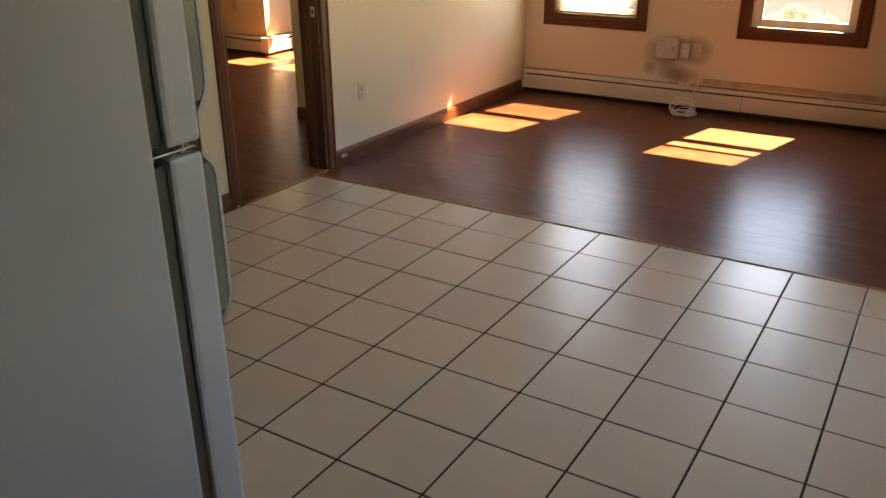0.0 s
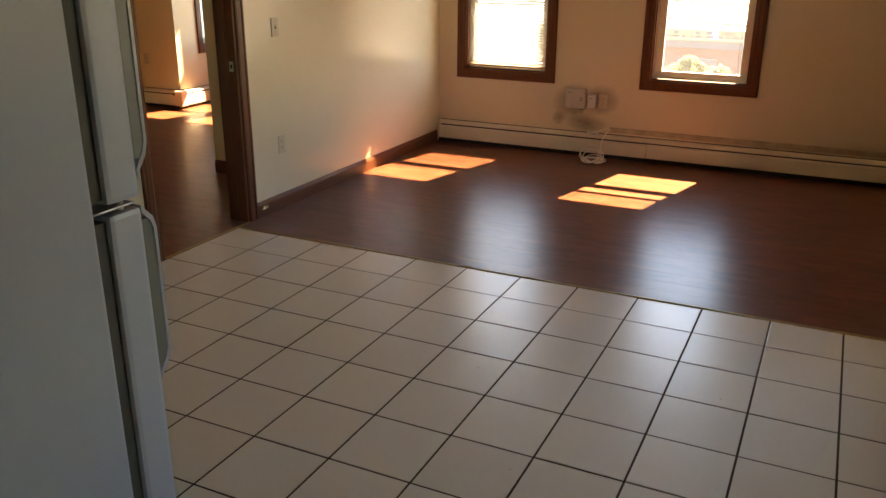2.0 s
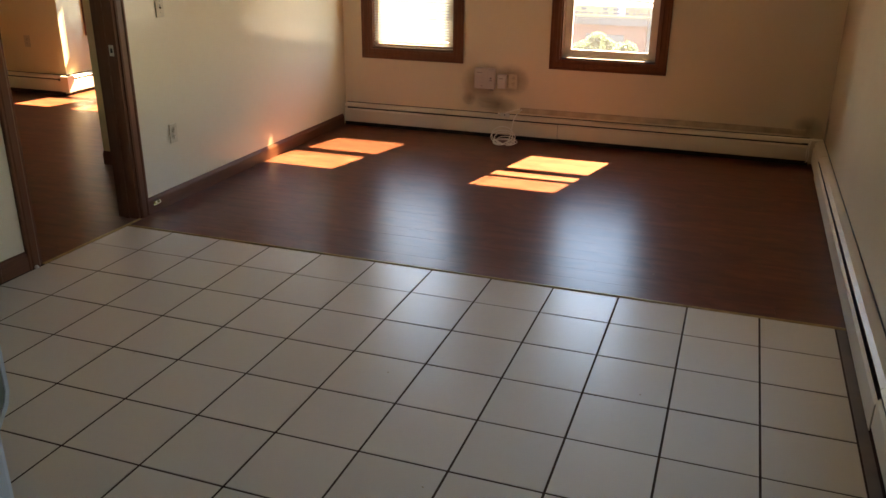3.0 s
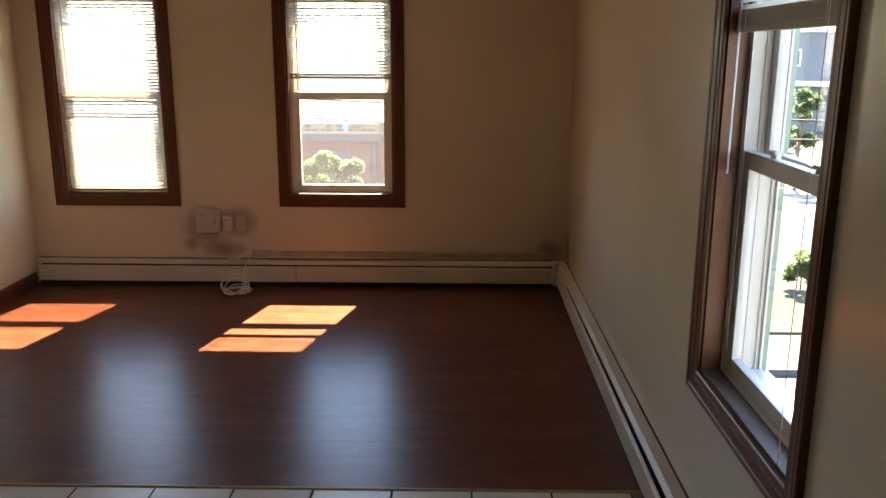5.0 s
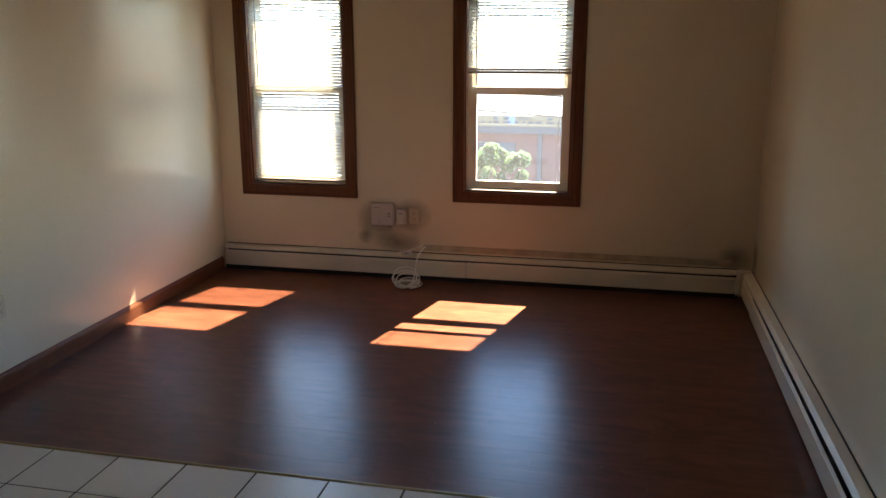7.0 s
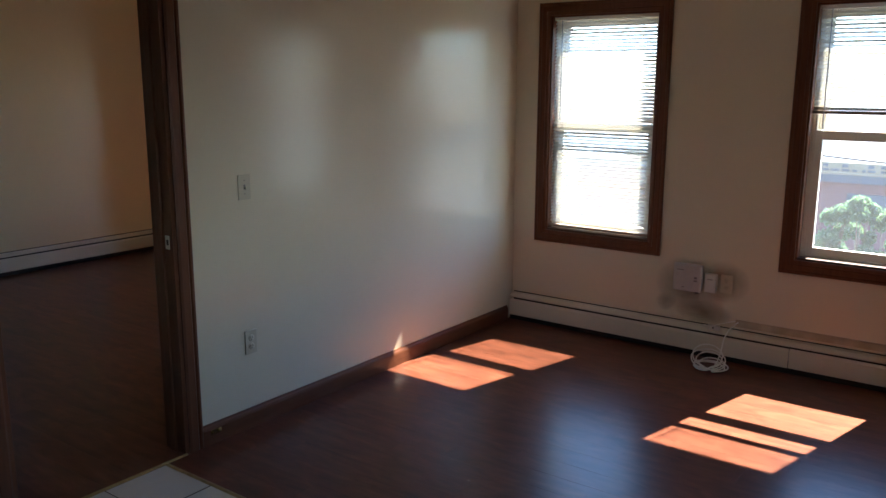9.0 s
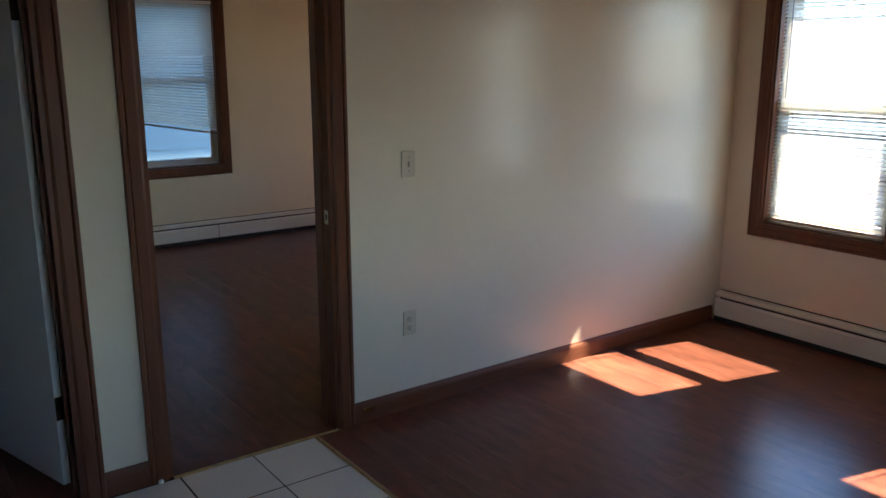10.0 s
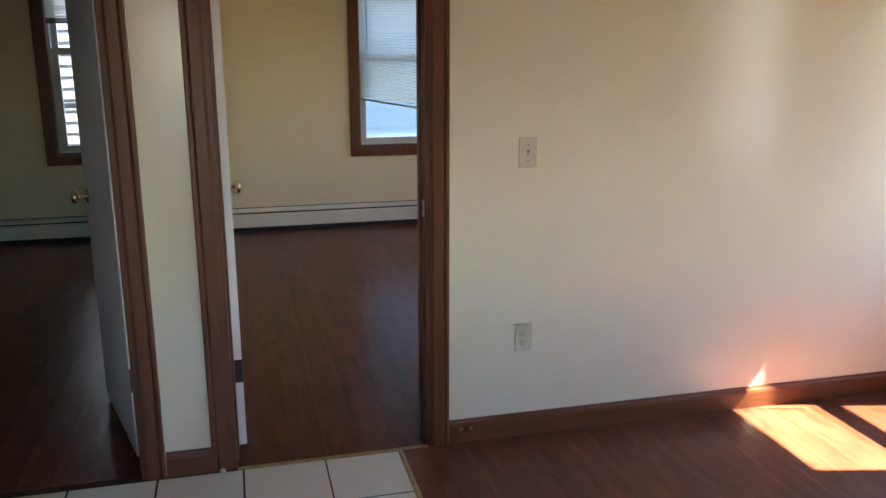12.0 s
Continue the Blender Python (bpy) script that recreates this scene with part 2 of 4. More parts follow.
def add_box(bm, x0, x1, y0, y1, z0, z1, bevel=0.0, mat=0):
    r = bmesh.ops.create_cube(bm, size=1.0)
    vs = r["verts"]
    for v in vs:
        v.co = Vector(((x0 + x1) / 2 + v.co.x * (x1 - x0), (y0 + y1) / 2 + v.co.y * (y1 - y0), (z0 + z1) / 2 + v.co.z * (z1 - z0)))
    fs = {f for v in vs for f in v.link_faces}
    for f in fs:
        f.material_index = mat
    if bevel:
        es = {e for v in vs for e in v.link_edges}
        bmesh.ops.bevel(bm, geom=list(es), offset=bevel, segments=2, affect="EDGES", profile=0.6)
    return bm


def box(x0, x1, y0, y1, z0, z1, bevel=0.0):
    return add_box(bmesh.new(), x0, x1, y0, y1, z0, z1, bevel)


def add_cyl(bm, p0, p1, r0, r1=None, seg=14):
    p0, p1 = Vector(p0), Vector(p1)
    r1 = r0 if r1 is None else r1
    m = Matrix.Translation((p0 + p1) / 2) @ (p1 - p0).to_track_quat("Z", "Y").to_matrix().to_4x4()
    bmesh.ops.create_cone(bm, cap_ends=True, segments=seg, radius1=r0, radius2=r1, depth=(p1 - p0).length, matrix=m)
    return bm


def lathe(points, seg=20, axis=Matrix.Identity(4)):
    """Turn a profile of (radius, height) round z."""
    bm = bmesh.new()
    rings = []
    for r, h in points:
        rings.append([bm.verts.new(axis @ Vector((r * math.cos(2 * math.pi * k / seg), r * math.sin(2 * math.pi * k / seg), h))) for k in range(seg)])
    for a, b in zip(rings, rings[1:]):
        for k in range(seg):
            bm.faces.new((a[k], a[(k + 1) % seg], b[(k + 1) % seg], b[k]))
    bm.faces.new(rings[0][::-1])
    bm.faces.new(rings[-1])
    for f in bm.faces:
        f.smooth = True
    return bm


def extrude_profile(profile, length, along="x"):
    """A closed profile of (out, up), drawn along x from 0 to length. out is -y."""
    bm = bmesh.new()
    a = [bm.verts.new((0, -o, u)) for o, u in profile]
    b = [bm.verts.new((length, -o, u)) for o, u in profile]
    n = len(profile)
    for k in range(n):
        bm.faces.new((a[k], a[(k + 1) % n], b[(k + 1) % n], b[k]))
    bm.faces.new(a[::-1])
    bm.faces.new(b)
    bmesh.ops.recalc_face_normals(bm, faces=bm.faces)
    return bm


def mitred_ring(w0, w1, h0, h1, profile):
    """A frame in the xz plane round the opening w0..w1, h0..h1. profile: closed (outward, towards the room) pairs."""
    bm = bmesh.new()
    corners = ((w0, h0, -1, -1), (w1, h0, 1, -1), (w1, h1, 1, 1), (w0, h1, -1, 1))
    rings = [[bm.verts.new((x + sx * o, -d, z + sz * o)) for o, d in profile] for x, z, sx, sz in corners]
    n = len(profile)
    for c in range(4):
        a, b = rings[c], rings[(c + 1) % 4]
        for k in range(n):
            bm.faces.new((a[k], a[(k + 1) % n], b[(k + 1) % n], b[k]))
    bmesh.ops.recalc_face_normals(bm, faces=bm.faces)
    return bm


def tube(name, pts, radius, mat, parent=None, cyclic=False, res=3):
    cu = bpy.data.curves.new(name, "CURVE")
    cu.dimensions = "3D"
    cu.bevel_depth = radius
    cu.bevel_resolution = res
    sp = cu.splines.new("NURBS")
    sp.points.add(len(pts) - 1)
    for p, q in zip(sp.points, pts):
        p.co = (*q, 1)
    sp.use_endpoint_u = True
    sp.order_u = 3
    sp.use_cyclic_u = cyclic
    cu.materials.append(mat)
    ob = new(name, cu)
    if parent:
        ob.parent = parent
    return ob


def structure(ob):
    ob["kind"] = "structure"
    return ob


def wall(name, origin, direction, length, height, thick, openings, mat, z0=0.0):
    """A wall whose room face runs from origin along direction (degrees); its thickness lies to the left. openings: (a0, a1, z0, z1)."""
    bm = bmesh.new()
    cuts = sorted({0.0, length, *[v for o in openings for v in o[:2]]})
    levels = sorted({z0, height, *[v for o in openings for v in o[2:] if z0 < v < height]})
    grid = {}
    def solid(i, k):
        if i < 0 or k < 0 or i >= len(cuts) - 1 or k >= len(levels) - 1:
            return False
        cx, cz = (cuts[i] + cuts[i + 1]) / 2, (levels[k] + levels[k + 1]) / 2
        return not any(o[0] < cx < o[1] and o[2] < cz < o[3] for o in openings)
    def v(i, j, k):
        if (i, j, k) not in grid:
            grid[i, j, k] = bm.verts.new((cuts[i], thick * j, levels[k]))
        return grid[i, j, k]
    for i in range(len(cuts) - 1):
        for k in range(len(levels) - 1):
            if not solid(i, k):
                continue
            bm.faces.new((v(i, 0, k), v(i + 1, 0, k), v(i + 1, 0, k + 1), v(i, 0, k + 1)))
            bm.faces.new((v(i, 1, k), v(i, 1, k + 1), v(i + 1, 1, k + 1), v(i + 1, 1, k)))
            if not solid(i - 1, k):
                bm.faces.new((v(i, 0, k), v(i, 0, k + 1), v(i, 1, k + 1), v(i, 1, k)))
            if not solid(i + 1, k):
                bm.faces.new((v(i + 1, 0, k), v(i + 1, 1, k), v(i + 1, 1, k + 1), v(i + 1, 0, k + 1)))
            if not solid(i, k - 1):
                bm.faces.new((v(i, 0, k), v(i, 1, k), v(i + 1, 1, k), v(i + 1, 0, k)))
            if not solid(i, k + 1):
                bm.faces.new((v(i, 0, k + 1), v(i + 1, 0, k + 1), v(i + 1, 1, k + 1), v(i, 1, k + 1)))
    ob = mesh_ob(name, bm, mat)
    ob.matrix_world = pose(origin[0], origin[1], 0, 0, 0, direction)
    return structure(ob)


# ---- plan ----
XL, XR, YN, YS = -2.765, 1.025, 3.14, -5.2      # the room's faces
XLB = -2.895                                    # far face of the bedroom partition
XW = -6.84                                      # west outer wall, seen through the doors
YA = 4.10                                       # north wall of the alcove
XA, XC = -5.92, -3.765                           # the alcove's sides
YP = -0.47                                      # partition between the two bedrooms
H = 2.45
TILE = 0.305
YB = 0.283                                      # where tile meets laminate
W_OUT, W_Z0, W_Z1, CAS = 0.885, 0.57, 2.11, 0.078
WIN = {
    "window_1": (-2.15, 0.0), "window_2": (-0.562, 0.0),
}
D2 = (-0.345, 0.42)
D1 = (-1.38, -0.648)
DOOR_H = 2.04


def opening(c, w=W_OUT):
    return (c - w / 2 + CAS, c + w / 2 - CAS, W_Z0 + CAS, W_Z1 - CAS)


# walls (the thickness lies to the left of the direction)
o1, o2 = opening(-2.15), opening(-0.562)
wall("wall_north", (XL - 0.13, YN), 0, XR - XL + 0.13 + 0.2, H, 0.2, [tuple(a - (XL - 0.13) for a in o[:2]) + o[2:] for o in (o1, o2)], M_WALL)
W3C = -0.443
o3 = opening(W3C)
# east wall runs north -> south so that its thickness lies to the east
wall("wall_east", (XR, YN), -90, YN - YS, H, 0.2, [(YN - o3[1], YN - o3[0], o3[2], o3[3])], M_WALL)
wall("wall_south", (XR + 0.2, YS), 180, XR + 0.2 - XW + 0.2, H, 0.2, [], M_WALL)
wall("wall_west_room", (XL, YS), 90, YN - YS, H, 0.13, [(D1[0] - YS, D1[1] - YS, -1, DOOR_H), (D2[0] - YS, D2[1] - YS, -1, DOOR_H)], M_WALL)
# bedrooms
W4C = 1.147
o4 = (W4C - 0.383, W4C + 0.383, 0.675, 2.09)
o5 = (-1.62, -0.854, 0.68, 2.09)
wall("wall_west", (XW, YS), 90, 3.30 - YS, H, 0.2, [(o4[0] - YS, o4[1] - YS, o4[2], o4[3]), (o5[0] - YS, o5[1] - YS, o5[2], o5[3])], M_WALL_B)
wall("wall_bedroom_north", (XW - 0.2, 3.30), 0, XA - 0.2 - XW + 0.2, H, 0.2, [], M_WALL_B)
wall("wall_alcove_west", (XA, 3.30), 90, YA - 3.30, H, 0.2, [(0.41, 0.71, 0.62, 2.03)], M_WALL_B)
o7, o8 = (-5.79, -5.21), (-5.10, -4.50)
wall("wall_alcove_north", (XA - 0.2, YA), 0, XC - XA + 0.4, H, 0.2, [(o7[0] - XA + 0.2, o7[1] - XA + 0.2, 0.65, 2.03), (o8[0] - XA + 0.2, o8[1] - XA + 0.2, 0.65, 2.03)], M_WALL_B)
wall("wall_closet_side", (XC, YA), -90, YA - 1.30 - 0.002, H, 0.12, [], M_WALL_B)
wall("wall_closet_front", (XC, 1.30), 0, XLB - XC - 0.001, H, 0.1, [], M_WALL_B)
wall("wall_bedrooms_between", (XW, YP), 0, XLB - XW - 0.001, H, 0.1, [], M_WALL_B)

# ceiling
def slab(z0, z1):
    bm = add_box(bmesh.new(), XW - 0.2, XR + 0.2, YS - 0.2, YN + 0.2, z0, z1)
    return add_box(bm, XW - 0.2, XC + 0.12, YN + 0.2, YA + 0.2, z0, z1)


structure(mesh_ob("ceiling", slab(H, H + 0.12), M_CEIL))
# sub floors
structure(mesh_ob("floor", slab(-0.25, -0.0016), M_GROUT))


# ---- windows ----
CASING = [(0.0, -0.002), (0.0, 0.010), (0.004, 0.013), (0.020, 0.015), (0.023, 0.012), (0.027, 0.017), (0.054, 0.019), (0.058, 0.016), (0.062, 0.020), (0.074, 0.021), (0.078, 0.017), (0.078, -0.002)]


def sash(bm, w0, w1, h0, h1, y0, y1, stile, bottom, top):
    add_box(bm, w0, w0 + stile, y0, y1, h0, h1, 0.003)
    add_box(bm, w1 - stile, w1, y0, y1, h0, h1, 0.003)
    add_box(bm, w0 + stile, w1 - stile, y0 + 0.001, y1 - 0.001, h0, h0 + bottom, 0.003)
    add_box(bm, w0 + stile, w1 - stile, y0 + 0.001, y1 - 0.001, h1 - top, h1, 0.003)


def pane_mesh(w0, w1, h0, h1, y):
    return box(w0, w1, y - 0.002, y + 0.002, h0, h1)


def make_window(name, m, w, z0, z1, vinyl, casing=True, meet=None, locks=True):
    """A double-hung window; local x along the wall, y outwards, its opening w wide from z0 to z1, centred on x = 0."""
    a, b = -w / 2, w / 2
    top = new(name)
    top.matrix_world = m
    structure(top)
    if casing:
        part("window_casing", mitred_ring(a, b, z0, z1, CASING), M_TRIM, top)
    bm = bmesh.new()
    add_box(bm, a - 0.001, a + 0.012, 0, 0.06, z0, z1)
    add_box(bm, b - 0.012, b + 0.001, 0, 0.06, z0, z1)
    add_box(bm, a + 0.012, b - 0.012, 0, 0.06, z1 - 0.012, z1 + 0.001)
    part("window_jamb", bm, M_TRIM, top)
    part("window_sill", box(a + 0.012, b - 0.012, 0, 0.06, z0 - 0.001, z0 + 0.014, 0.003), M_SILL, top)
    bm = bmesh.new()
    for u0, u1 in ((a, a + 0.028), (b - 0.028, b)):
        add_box(bm, u0, u1, 0.06, 0.185, z0, z1, 0.002)
    add_box(bm, a + 0.028, b - 0.028, 0.06, 0.185, z0, z0 + 0.022, 0.002)
    add_box(bm, a + 0.028, b - 0.028, 0.06, 0.185, z1 - 0.025, z1, 0.002)
    for u in (a + 0.028, b - 0.034):
        add_box(bm, u, u + 0.006, 0.112, 0.118, z0 + 0.022, z1 - 0.025)
    part("window_frame", bm, vinyl, top)
    for u, sgn in ((a + 0.028, 1), (b - 0.028, -1)):
        for y0, deep in () if meet not in (1.345, 1.34) else ((0.0625, 0.012), (0.106, 0.007), (0.119, 0.009), (0.159, 0.008), (0.172, 0.014)):
            x0, x1 = sorted((u - sgn * 0.001, u + sgn * deep))
            part("track", box(x0, x1, y0, y0 + 0.004, z0 + 0.022, z1 - 0.025), vinyl, top)
    part("outer_trim", mitred_ring(a + 0.012, b - 0.012, z0 + 0.012, z1 - 0.012, [(0.0, 0.0), (0.0, 0.02), (0.05, 0.02), (0.05, 0.0)]), M_OUTER, top, "grey-green outer trim").matrix_basis = pose(0, 0.206, 0)
    mid = meet or (z0 + z1) / 2
    low = bmesh.new()
    sash(low, a + 0.03, b - 0.03, z0 + 0.023, mid + 0.02, 0.072, 0.104, 0.042, 0.045, 0.052)
    lo = part("lower_sash", low, vinyl, top)
    p = part("pane", pane_mesh(a + 0.068, b - 0.068, z0 + 0.064, mid - 0.028, 0.088), M_GLASS_HAZE if vinyl == M_VINYL else M_GLASS, lo)
    p.visible_shadow = False
    up = bmesh.new()
    sash(up, a + 0.03, b - 0.03, mid - 0.012, z1 - 0.026, 0.125, 0.157, 0.042, 0.034, 0.04)
    us = part("upper_sash", up, vinyl, top)
    p = part("pane", pane_mesh(a + 0.068, b - 0.068, mid + 0.02, z1 - 0.064, 0.141), M_GLASS_HAZE if vinyl == M_VINYL else M_GLASS, us)
    p.visible_shadow = False
    for u in (-w * 0.2, w * 0.2) if locks else ():
        lk = bmesh.new()
        add_cyl(lk, (u, 0.09, mid + 0.02), (u, 0.09, mid + 0.032), 0.014, 0.012)
        add_box(lk, u - 0.03, u + 0.012, 0.08, 0.098, mid + 0.03, mid + 0.04, 0.003)
        part("sash_lock", lk, M_FIN, top, "grey metal sash lock")
    return top


def make_blind(m, w, z_top, z_bottom, n_total, tilt, label, group, skew=0.0, stack=0, pitch=0.0215, depth=0.0235, wand=0.0, cords=0.0, wand_side=-1, slat=None, slack=(0.0, 0.0)):
    """A slatted blind. Local x along the wall, y outwards; hangs from z_top to z_bottom. skew: drop of one end.
    slack: a height, and the degrees by which the slats below it stand flatter."""
    top = new("window_blind")
    top.matrix_world = m
    tagged(top, label, "blind", group)
    a, b, y = -w / 2, w / 2, 0.032
    part("headrail", box(a, b, y - 0.017, y + 0.017, z_top - 0.028, z_top, 0.003), M_SLAT, top)
    base = None
    z = z_top - 0.045
    lo = z_bottom + 0.02
    rows = []
    while z > lo + stack * 0.0035 + 0.004:
        rows.append(z)
        z -= pitch
    me = None
    def slat_bm(angle):
        bm = bmesh.new()
        prof = []
        for k in range(5):
            s = (k / 4 - 0.5) * depth
            crown = 0.0022 * (1 - (2 * s / depth) ** 2)
            prof.append((s * math.cos(angle) - crown * math.sin(angle), s * math.sin(angle) + crown * math.cos(angle)))
        va = [bm.verts.new((a + 0.004, p, q)) for p, q in prof]
        vb = [bm.verts.new((b - 0.004, p, q)) for p, q in prof]
        for k in range(4):
            f = bm.faces.new((va[k], vb[k], vb[k + 1], va[k + 1]))
            f.smooth = True
        r = bmesh.ops.solidify(bm, geom=list(bm.faces), thickness=0.0007)
        return bm
    n = len(rows)
    first = None
    for k, zz in enumerate(rows):
        if first is None:
            first = part("slat", slat_bm(radians(tilt)), slat or M_SLAT, top)
            ob = first
        else:
            ob = new("slat", first.data)
            ob.parent = top
        f = k / max(n - 1, 1)
        drop = skew * max(0.0, (k - (n - 25)) / 24)
        ob.matrix_basis = pose(0, y + random.uniform(-0.0003, 0.0003) * (tilt < 60), zz - drop * 0.5, random.uniform(-0.04, 0.04) * (tilt < 60) - (slack[1] if zz < slack[0] else 0.0), math.degrees(math.atan2(drop, w)) , 0)
    if stack:
        bm = bmesh.new()
        for k in range(stack):
            add_box(bm, a + 0.004, b - 0.004, y - depth / 2, y + depth / 2, lo + k * 0.0035, lo + k * 0.0035 + 0.0028)
        part("gathered_slats", bm, M_RAIL, top, "slats gathered in a stack")
    ob = part("bottom_rail", box(a, b, y - 0.014, y + 0.014, -0.009, 0.009, 0.003), M_RAIL, top)
    ob.matrix_basis = pose(0, 0, z_bottom + 0.009 - skew * 0.5, 0, math.degrees(math.atan2(skew, w)), 0)
    for u in (a + 0.09, b - 0.09):
        for dy in (-0.019, 0.019):
            part("ladder_cord", box(u - 0.0009, u + 0.0009, y + dy - 0.0006, y + dy + 0.0006, z_bottom + 0.01, z_top - 0.02), M_CABLE, top)
    if wand:
        u = (a + 0.06) if wand_side < 0 else (b - 0.06)
        part("tilt_wand", add_cyl(bmesh.new(), (u, y - 0.024, z_top - 0.03), (u + 0.004, y - 0.027, z_top - 0.03 - wand), 0.0042, seg=6), M_WAND, top)
    if cords:
        u = (b - 0.07) if wand_side < 0 else (a + 0.07)
        c = tube("lift_cord", [(u, y - 0.02, z_top - 0.03), (u + 0.002, y - 0.024, z_top - 0.5), (u - 0.004, y - 0.03, z_top - cords * 0.8), (u + 0.003, y - 0.028, z_top - cords)], 0.0012, M_CABLE, top)
        part("cord_tassel", add_cyl(bmesh.new(), (u + 0.003, y - 0.028, z_top - cords - 0.03), (u + 0.003, y - 0.028, z_top - cords), 0.006, 0.003, seg=10), M_WHITE_P, top)
    return top


IN_W = W_OUT - 2 * CAS
m1, m2 = pose(-2.15, YN, 0), pose(-0.562, YN, 0)
m3 = pose(XR, W3C, 0, 0, 0, -90)
make_window("window_1", m1, IN_W, W_Z0 + CAS, W_Z1 - CAS, M_VINYL, meet=1.345, locks=False)
make_window("window_2", m2, IN_W, W_Z0 + CAS, W_Z1 - CAS, M_VINYL, meet=1.345, locks=False)
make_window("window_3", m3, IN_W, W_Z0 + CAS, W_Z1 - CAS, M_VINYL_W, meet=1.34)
m4 = pose(XW, W4C, 0, 0, 0, 90)
m5 = pose(XW, (o5[0] + o5[1]) / 2, 0, 0, 0, 90)
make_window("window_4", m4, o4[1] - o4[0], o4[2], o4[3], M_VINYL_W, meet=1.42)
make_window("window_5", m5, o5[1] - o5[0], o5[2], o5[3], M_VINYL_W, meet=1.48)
part("screen_rail", box(-0.35, 0.35, 0.162, 0.18, 1.03, 1.075, 0.002), M_VINYL_W, bpy.data.objects["window_5"])
# the alcove's windows
make_window("window_6", pose(sum(o7) / 2, YA, 0), 0.58, 0.65, 2.03, M_VINYL_W, meet=1.36)
make_window("window_7", pose(sum(o8) / 2, YA, 0), 0.6, 0.65, 2.03, M_VINYL_W, meet=1.36)

make_window("window_8", pose(XA, 3.86, 0, 0, 0, 90), 0.30, 0.62, 2.03, M_VINYL_W, meet=1.36)
BT = W_Z1 - CAS - 0.004
G = "slatted blinds in the windows"
make_blind(m1, IN_W - 0.032, BT, 0.672, 44, 46, "cream slatted window blind let down fully in a brown-cased window", G, wand=0.62, slack=(1.38, 11.0))
make_blind(m2, IN_W - 0.032, BT, 1.455, 18, 43, "cream slatted window blind drawn up halfway in a brown-cased window", G, stack=5, wand=0.62, cords=1.45)
make_blind(m3, IN_W - 0.032, BT, 1.70, 10, 52, "white slatted window blind drawn up high in a brown-cased window", G, stack=12, wand=0.70, cords=1.38)
make_blind(m4, 0.73, 2.08, 1.07, 30, 66, "white slatted bedroom window blind with a crooked bottom edge", G, skew=0.125, wand=0.6, depth=0.0225, slat=M_SLAT_B)
make_blind(m5, 0.73, 2.08, 1.68, 16, 50, "white slatted bedroom window blind drawn up partway", G, stack=6)


# ---- doors and door casings ----
def door_casing(name, y0, y1):
    top = new(name)
    structure(top)
    cw = 0.07
    prof = [(0, -0.001), (0, 0.012), (0.01, 0.017), (0.045, 0.017), (0.05, 0.012), (0.056, 0.019), (0.066, 0.019), (0.07, 0.015), (0.07, -0.001)]
    bm = bmesh.new()
    corners = ((y0, 0.0, -1, 0), (y0, DOOR_H, -1, 1), (y1, DOOR_H, 1, 1), (y1, 0.0, 1, 0))
    rings = [[bm.verts.new((XL + d, y + sy * o, z + sz * o)) for o, d in prof] for y, z, sy, sz in corners]
    n = len(prof)
    for c in range(3):
        for k in range(n):
            bm.faces.new((rings[c][k], rings[c][(k + 1) % n], rings[c + 1][(k + 1) % n], rings[c + 1][k]))
    bm.faces.new(rings[0])
    bm.faces.new(rings[3])
    bmesh.ops.recalc_face_normals(bm, faces=bm.faces)
    part("door_trim", bm, M_TRIM, top)
    bm = bmesh.new()
    add_box(bm, XLB - 0.004, XL + 0.004, y0 - 0.001, y0 + 0.018, 0, DOOR_H - 0.018, 0.001)
    add_box(bm, XLB - 0.004, XL + 0.004, y1 - 0.018, y1 + 0.001, 0, DOOR_H - 0.018, 0.001)
    add_box(bm, XLB - 0.004, XL + 0.004, y0 - 0.001, y1 + 0.001, DOOR_H - 0.018, DOOR_H + 0.001, 0.001)
    add_box(bm, XLB + 0.04, XLB + 0.075, y0 + 0.018, y0 + 0.029, 0, DOOR_H - 0.03, 0.002)
    add_box(bm, XLB + 0.04, XLB + 0.075, y1 - 0.029, y1 - 0.018, 0, DOOR_H - 0.03, 0.002)
    part("door_jamb", bm, M_TRIM, top)
    part("far_casing", add_box(add_box(bmesh.new(), XLB - 0.016, XLB, y0 - 0.07, y0 - 0.002, 0, DOOR_H + 0.06, 0.003), XLB - 0.016, XLB, y1 + 0.002, y1 + 0.07, 0, DOOR_H + 0.06, 0.003), M_TRIM, top)
    return top


door_casing("door_frame_1", *D1)
door_casing("door_frame_2", *D2)


def make_door(width, label, m):
    """The leaf runs along +x from its hinge edge; +y is the side of the hinge knuckles."""
    top = new("bedroom_door")
    top.matrix_world = m
    tagged(top, label, "door", "white bedroom doors standing open")
    part("door_leaf", box(0, width, -0.0175, 0.0175, 0.022, 2.0, 0.0015), M_DOOR, top)
    knob_prof = [(0.031, 0.0), (0.031, 0.004), (0.026, 0.008), (0.012, 0.01), (0.011, 0.03), (0.02, 0.036), (0.028, 0.046), (0.028, 0.056), (0.02, 0.063), (0.004, 0.066)]
    for s in (1, -1):
        ax = pose(width - 0.065, 0.0175 * s, 0.93, -90 * s)
        part("door_knob", lathe(knob_prof, 20, ax), M_BRASS, top, "polished brass door knob")
    return top


dm2 = pose(XLB - 0.008, D2[0] + 0.04, 0, 0, 0, 182.5)
door2 = make_door(0.72, "white flush bedroom door standing open at right angles, seen on its edge", dm2)
dm1 = pose(XLB - 0.012, D1[1] - 0.030, 0, 0, 0, 196.5)
door1 = make_door(0.68, "white flush bedroom door standing wide open into the dark room", dm1)


